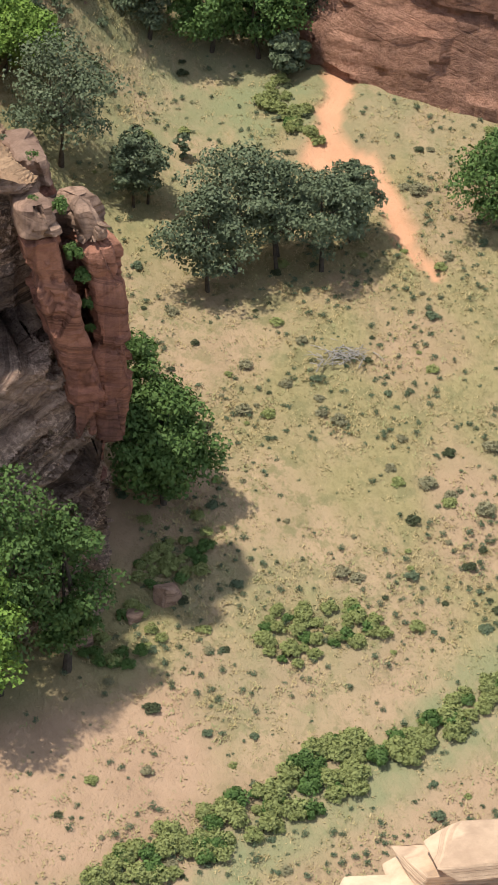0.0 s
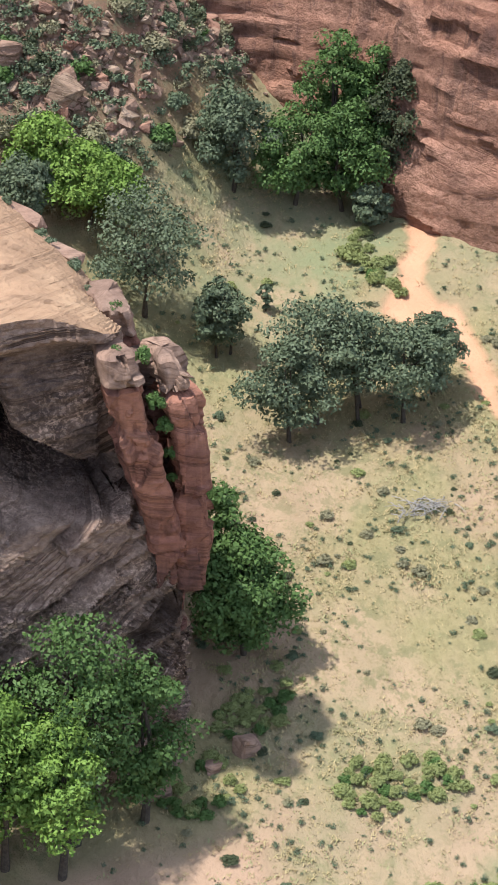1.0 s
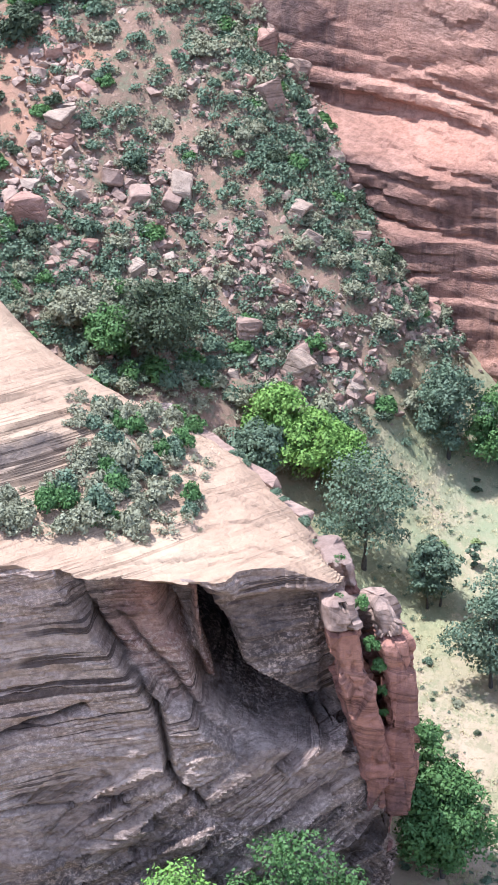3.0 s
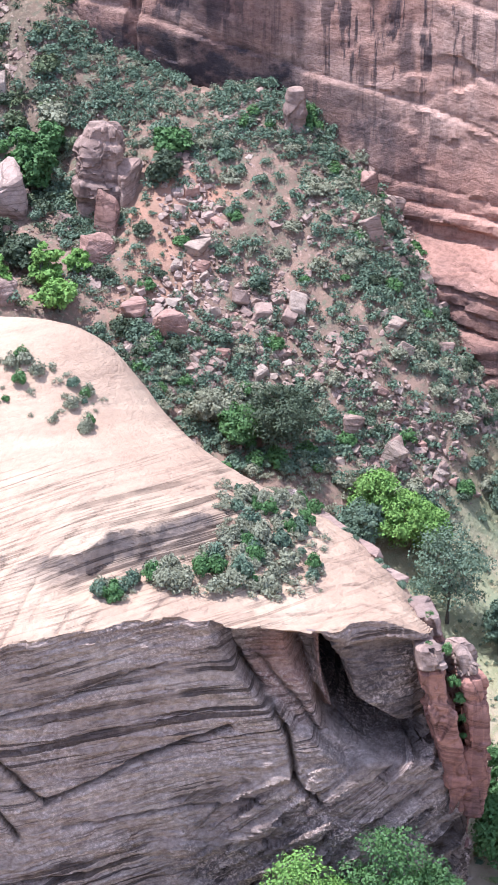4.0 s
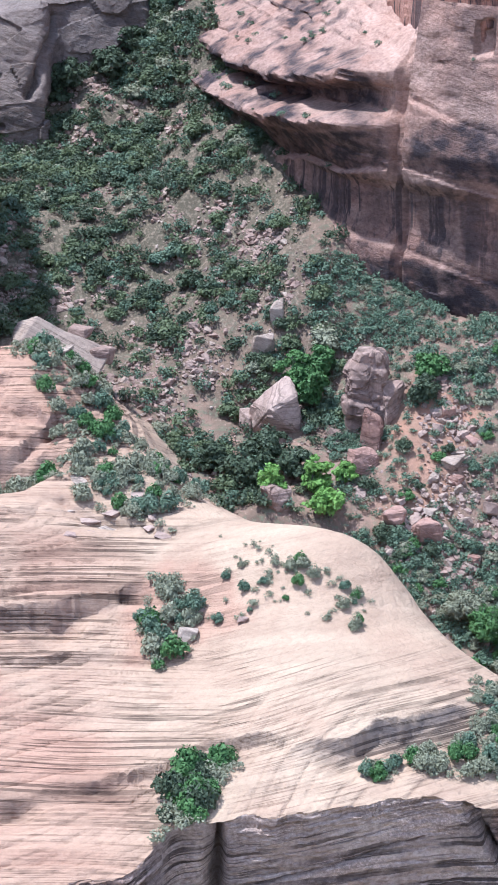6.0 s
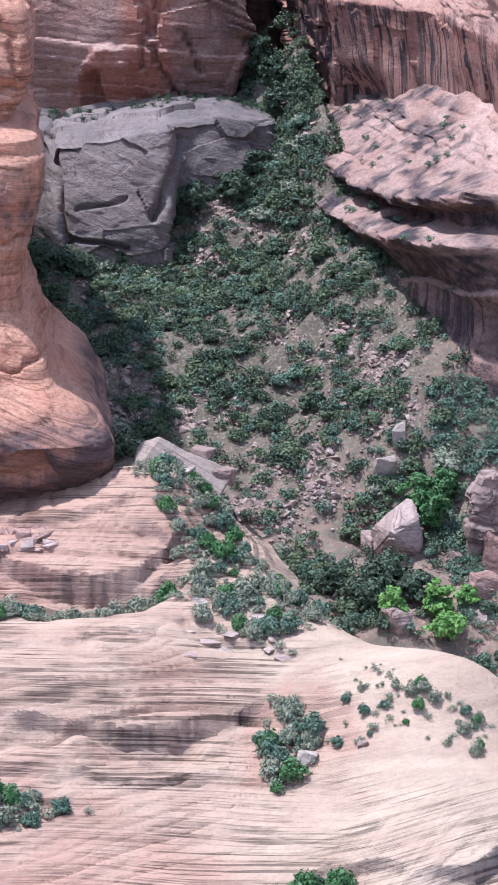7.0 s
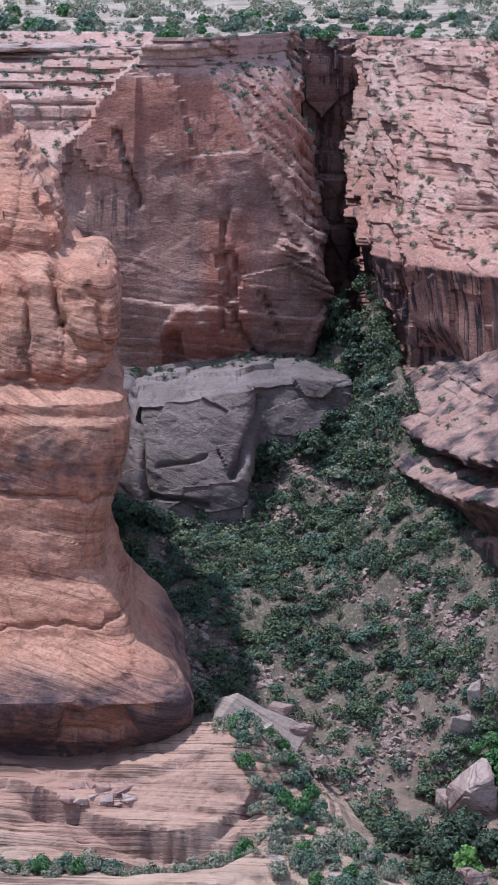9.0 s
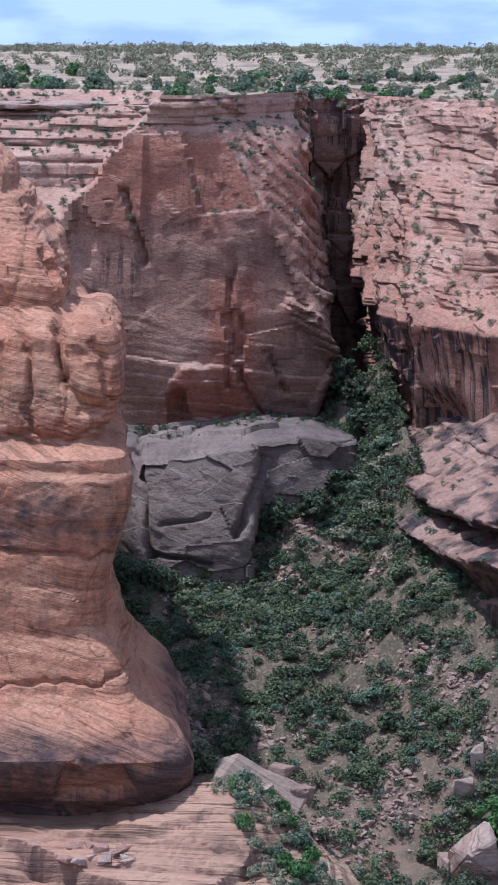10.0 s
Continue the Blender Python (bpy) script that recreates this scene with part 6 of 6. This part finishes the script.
# blocks lying on the butte's benches
for k, (x, y, sx, sy, sz, m) in enumerate([(8.6, 160.6, 1.7, 1.4, 1.3, boulder_pale), (9.6, 162.2, 1.0, 0.8, 0.6, boulder_mat), (12.4, 160.0, 0.9, 0.8, 0.5, boulder_red), (10.9, 161.2, 0.8, 0.7, 0.5, boulder_pale), (1.0, 192.4, 2.6, 1.6, 0.9, boulder_pale), (3.0, 190.2, 1.6, 1.2, 0.7, boulder_mat), (4.6, 174.8, 2.4, 1.0, 0.5, boulder_red), (7.0, 173.6, 2.0, 1.0, 0.5, boulder_mat), (2.0, 178.6, 1.5, 1.2, 0.6, boulder_pale)]):
    boulder(on_butte(x, y, 0.1), (sx * 0.8, sy * 0.8, sz * 0.7), boulder_mat if m is boulder_red else m, "sandstone block lying on the slickrock bench", "blocks on the butte", 37 * k, (0, 6), 0.4, 960 + k, 2)

for at, size, rz, tilt, m, lab in (((0.8, 200.0, 35.9), (8.0, 4.6, 1.6), 4, (30, 30), boulder_pale, "great tilted pale slab beside the tower's foot"), ((4.0, 201.6, 35.4), (2.6, 2.0, 1.3), 30, (0, 12), boulder_mat, "blocky boulder lying against a tilted slab"), ((2.6, 203.0, 37.0), (1.8, 1.6, 0.8), 70, (8, 10), boulder_mat, "small block behind a tilted slab")):
    boulder(at, size, m, lab, "", rz, tilt, 0.6, 980 + int(size[0]), 4)
pl, r = scatter(22, (-13.6, -8.8, 184.6, 188.8), 141)
for x, y in pl:
    s = float(r.uniform(0.4, 1.0))
    boulder(on_butte(x, y, 0.2), (s * 1.3, s, s * 0.5), boulder_mat if r.random() < 0.35 else boulder_red, "broken sandstone slab lying on the slickrock bench", "blocks on the butte", float(r.uniform(0, 180)), (float(r.uniform(-15, 15)), float(r.uniform(-15, 15))), 0.3, int(r.integers(9999)), 2)
pl, r = scatter(12, (1.0, 9.0, 171.0, 176.5), 142)
for x, y in pl:
    s = float(r.uniform(0.4, 1.0))
    boulder(on_butte(x, y, 0.1), (s * 1.5, s, s * 0.4), boulder_mat if r.random() < 0.5 else boulder_pale, "flat sandstone slab lying on the slickrock bench", "blocks on the butte", float(r.uniform(0, 180)), (float(r.uniform(-10, 10)), float(r.uniform(-10, 10))), 0.3, int(r.integers(9999)), 1)

# red jointed columns at the butte's corner
def rock_column(spine, seed, label, grey_below, name="rock_column", shaft=None, group="columns at the butte's corner", cap=True, rough=1.0):
    """spine: (x, y, z, half width, half depth) from the foot up; the top piece is a loose cap."""
    ob = empty(name, spine[0][:3], label, "rock column", group)
    sp = np.array(spine)
    for name, z0, z1, m, grow in (("shaft", spine[0][2], spine[-1][2] - 1.1 * cap, shaft or red_block, 1.0), ("cap_block", spine[-1][2] - 1.2, spine[-1][2] + 0.3, boulder_mat, 0.98))[:1 + cap]:
        nz, na = max(14, int((z1 - z0) / 0.12)), 60
        z = np.linspace(z0, z1, nz)
        cx, cy, hw, hd = (np.interp(z, sp[:, 2], sp[:, k]) for k in (0, 1, 3, 4))
        close = np.minimum(1, ((z1 - z) / 0.25 + 0.001)) ** 0.4
        close = np.minimum(close, np.minimum(1, (z - z0) / 0.2 + 0.3))
        close[-1] = 0.0
        an = np.linspace(0, 2 * math.pi, na)
        c, s = np.cos(an), np.sin(an)
        sq = 1 / (np.abs(c) ** 5 + np.abs(s) ** 5) ** 0.2
        g = np.zeros((na, nz, 3))
        g[..., 0] = cx + (c * sq)[:, None] * (hw * close)[None] * grow
        g[..., 1] = cy + (s * sq)[:, None] * (hd * close)[None] * grow
        g[..., 2] = z[None]
        d = np.stack([np.broadcast_to(c[:, None], (na, nz)), np.broadcast_to(s[:, None], (na, nz)), np.zeros((na, nz))], -1)
        val, joint = facets(g, 1.5, seed, (1, 1, 1.5), 0.45)
        push = 0.42 * val + 0.12 * facets(g, 0.5, seed + 9, (1, 1, 1), 0.5)[0] + 0.12 * beds(g, 1.5, seed + 3, (0.2, 0.1), 0.3, 0.7)
        push = push * rough * np.minimum(1, close * 1.4)[None]
        push[-1] = push[0]
        g = g + d * push[..., None]
        g = g - np.array(spine[0][:3])
        shade = smooth(grey_below + 1.5, grey_below - 1.5, z)[None] + 0.35 * fbm(g, 1.2, 3, seed + 4)
        b = grid_object(name, g, m, dict(dark=np.clip(shade * 0.8, 0, 1), crack=0.7 * smooth(0.06, 0.0, joint), runs=0.35), crisp=30)
        b.parent = ob
    return ob


rock_column([(37.95, 142.7, 11.5, 0.6, 1.1), (37.85, 142.3, 13.7, 0.66, 1.0), (37.3, 142.0, 16.0, 0.6, 0.95), (36.8, 141.9, 18.2, 0.6, 0.95), (36.1, 141.9, 21.0, 0.74, 1.1), (35.95, 142.1, 22.2, 0.6, 1.1)], 160, "leaning jointed red rock column with grey cap", 12.6)
rock_column([(39.0, 143.4, 11.0, 0.6, 1.5), (39.0, 143.2, 14.0, 0.8, 1.3), (39.0, 143.1, 16.3, 0.6, 1.2), (38.95, 143.1, 18.2, 0.58, 1.2), (38.65, 143.1, 19.4, 0.82, 1.3), (38.2, 143.4, 21.0, 0.55, 1.2)], 170, "red rock column with pale layered cap", 12.6)
rock_column([(38.3, 145.0, 8.0, 0.8, 1.1), (38.3, 144.8, 14.0, 0.8, 1.0), (38.0, 144.6, 18.0, 0.8, 0.9), (37.6, 144.5, 20.6, 0.7, 0.8)], 175, "dark blocky rock filling the cleft between columns", 30.0)
rock_column([(37.5, 146.8, 6.0, 1.2, 2.2), (37.4, 146.6, 14.0, 1.1, 2.0), (37.1, 146.2, 19.0, 0.8, 1.7), (36.8, 146.0, 22.3, 0.5, 1.4)], 180, "blocky rock rib behind the red columns", 8.0)
z0 = float(ground_z(24.8, 198.6))
rock_column([(25.0, 198.6, z0 - 1.0, 1.5, 1.4), (25.1, 198.6, z0 + 2.0, 1.5, 1.4), (25.5, 198.7, z0 + 4.2, 1.3, 1.2), (25.8, 198.8, z0 + 6.0, 0.7, 0.8)], 190, "tall layered rock pinnacle with a ragged top", 20.0, "rock_pinnacle", boulder_mat, "", False, 2.0)
z0 = float(ground_z(39.7, 200.4))
rock_column([(39.7, 200.4, z0 - 0.6, 0.8, 0.8), (39.7, 200.4, z0 + 1.2, 0.75, 0.7), (39.8, 200.4, z0 + 2.9, 0.6, 0.6)], 195, "upright rock post at the foot of the cliff", 20.0, "rock_post", boulder_mat, "", False, 1.0)
for x, y, z, s_ in ((37.55, 142.0, 19.5, 0.9), (37.9, 142.0, 18.4, 0.9), (38.1, 142.0, 17.2, 0.7), (38.2, 142.1, 16.2, 0.5), (37.3, 142.6, 21.2, 0.9), (36.0, 141.6, 22.2, 0.6), (36.9, 145.0, 22.2, 0.8)):
    shrub("cliffrose", (x, y, z), s_, "green", "green shrub growing in a rock cleft", "shrubs on the butte", 1.2)
for k, (x, y, sx, sy, sz) in enumerate([(31.2, 156.4, 1.1, 0.9, 0.3), (33.2, 154.2, 2.2, 0.8, 0.5), (34.6, 151.9, 2.4, 0.9, 0.55), (35.6, 149.3, 2.2, 0.9, 0.6)]):
    boulder(on_butte(x, y, 0.3), (sx, sy, sz), boulder_mat, "flat slab along the butte's ridge", "slabs on the ridge", -62 + 6 * k, (0, 10), 0.7, 990 + k, 2)
for x, y, s_ in ((32.4, 155.0, 0.7), (33.9, 153.0, 0.8), (34.2, 152.2, 0.6), (35.2, 150.4, 0.8), (35.3, 149.2, 0.6), (36.0, 148.0, 0.9), (36.2, 146.8, 0.7)):
    shrub("cliffrose", on_butte(x, y), s_, "olive", "grey-green shrub along the butte's ridge", "shrubs on the butte", 0.9)

# dead brushwood on the meadow
bm = bmesh.new()
rg = np.random.default_rng(77)
for k in range(60):
    a, l = rg.uniform(0, 2 * math.pi), rg.uniform(0.5, 1.3)
    o = rg.normal(size=2) * np.array([0.6, 0.35])
    d = np.array([math.cos(a), math.sin(a), 0]) * l / 2
    z0, z1 = rg.uniform(0, 0.3, 2)
    limb(bm, [(o[0] - d[0], o[1] - d[1], z0), (o[0], o[1], (z0 + z1) / 2 + 0.08), (o[0] + d[0], o[1] + d[1], z1)], [0.025, 0.02, 0.008], 4)
me = bpy.data.meshes.new("brushwood")
bm.to_mesh(me)
bm.free()
me.materials.append(plain_noise("dead_wood", (0.36, 0.34, 0.33), (0.20, 0.19, 0.18), 5))
ob = new("brushwood", me)
ob.matrix_basis = pose(*on_ground(52.4, 152.2))
tagged(ob, "grey dead brushwood heap lying on the meadow", "brushwood")


# ---- mesa: junipers and ledges along the rim ----
def mesa_keep(x, y):
    p = np.stack([x, y, x * 0], -1)
    return 0.3 + 0.7 * smooth(-0.2, 0.4, fbm(p, 10, 3, 231))


pl, r = scatter(230, (-45, 60, 322, 420), 46, mesa_keep)
for x, y in pl:
    shrub("juniper", (x, y, float(mesa_z(x, y)) - 0.1), float(r.uniform(1.4, 3.8)), ("olive", "sage", "green", "olive")[int(r.integers(4))], "round grey-green juniper on the mesa rim", "junipers on the mesa", 1.1)
pl, r = scatter(1100, (-50, 60, 312, 400), 147, mesa_keep)
joined("rim_scrub", pl, r.uniform(0.5, 1.8, len(pl)), mesa_z(pl[:, 0], pl[:, 1]) - 0.1, BUSH_LITE, leaf_sage, "pale grey-green scrub on the mesa rim", "scrub", 148)
pl, r = scatter(1300, (-120, 130, 400, 760), 47, mesa_keep)
joined("juniper_woodland", pl, r.uniform(2.2, 5.0, len(pl)), mesa_z(pl[:, 0], pl[:, 1]) - 0.1, BUSH_LITE, leaf_sage, "open juniper woodland on the distant mesa", "woodland", 48)

# thin broken ledges along the rim
pl, r = scatter(110, (-32, 32, 0, 9), 151)
for x, dy in pl:
    y = 306.5 + float(np.interp(x, [-60, -16, -6, 1, 5, 14, 18, 30, 60, 90], [4, 4, -4, 0, 19, 19, 4, -2, -22, -50])) + float(dy)
    w = float(r.uniform(2.0, 6.0))
    ob = new("rim_ledge", ROCKS[int(r.integers(8))])
    ob.matrix_basis = pose(x, y, float(mesa_z(x, y)) + 0.1, float(r.uniform(-3, 3)), float(r.uniform(-3, 3)), float(r.uniform(-20, 20))) @ Matrix.Diagonal((w, w * 0.6, float(r.uniform(0.8, 1.7)), 1))
    tagged(ob, "flat weathered sandstone ledge on the mesa rim", "rock ledge", "ledges on the rim")

# ---- near rim: pale slabs on the edge below the first viewpoint ----


def slab(name, at, size, rz, seed, mat, label):
    """A worn flat slab with a broken, undercut edge."""
    rng = np.random.default_rng(seed)
    ob = new(name, hull_rock(name, rng, size, mat, 0.8, 6, 0.02))
    ob.matrix_basis = pose(*at, float(rng.uniform(-3, 3)), float(rng.uniform(-3, 3)), rz)
    return tagged(ob, label, "rock slab", "slabs on the near rim")


rim_rock = sandstone("rim_sandstone", (0.68, 0.52, 0.38), (0.60, 0.42, 0.29), BRICK, VARNISH_SHADE, 0.25, (2, 3, 0), 0.02, 0.4)
slab("rim_slab", (21.16, 67.97, 56.51), (1.6, 0.36, 0.09), -6, 1, rim_rock, "pale weathered slab on the near canyon rim")
slab("rim_slab", (21.04, 68.0, 56.42), (1.8, 0.3, 0.09), -12, 2, rim_rock, "thin pale ledge under a weathered slab")
slab("rim_slab", (21.02, 67.87, 56.335), (2.0, 0.5, 0.08), -15, 3, rim_rock, "broad pale ledge at the near canyon rim")
slab("rim_slab", (20.74, 67.73, 56.26), (1.9, 0.62, 0.1), -13, 4, rim_rock, "lowest pale ledge on the near rim")


def spur_offset(P, S):
    return 0.15 * fbm(P, 2, 4, 120) + 0.12 * beds(P, 0.8, 121, (0, 0), 0.5, 0.5) + 0.01 * (55 - P[..., 2]) - 0.2


def spur_tones(g, S, nf):
    n = fbm(g, 3, 3, 122)
    return dict(red=0.2 + 0.3 * n, dark=np.clip(0.2 + 0.4 * n, 0, 1), runs=0.3 + 0 * n)


spur, spur_g, _ = ribbon("near_spur", [(21.6, 68.3), (20.9, 68.1), (20.6, 67.8), (20.9, 67.5), (21.5, 67.3), (22.1, 67.8), (21.6, 68.3)], -6, 56.22, 60, 120, spur_offset, rock_wall, spur_tones, "rock spur that carries the near rim slabs", out=(0, -1))

# scrub on the ledges of the upper walls and benches
for nm, gg, nn, zlo, zhi, n, sd, m in (("ledge_scrub", upper_g, upper_n, 67, 89, 480, 51, leaf_sage), ("wall_scrub", head_g, head_n, 75, 90, 620, 52, leaf_olive), ("bench_scrub", side_g, side_n, 46, 58, 60, 53, leaf_olive), ("strip_scrub", ledge_g[:, 170:], ledge_n[:, 170:], 50, 60, 150, 54, leaf_dark)):
    r = np.random.default_rng(sd)
    ok = np.argwhere((nn[..., 2] > 0.55) & (gg[..., 2] > zlo) & (gg[..., 2] < zhi) & (gg[..., 0] < 60) & (gg[..., 0] > -40))
    pick = gg[tuple(ok[r.integers(len(ok), size=n)].T)]
    joined(nm, pick[:, :2], r.uniform(0.4, 1.5, n), pick[:, 2] - 0.1, BUSH_LITE, m, "grey-green scrub along the rock ledges", "scrub", sd + 5)
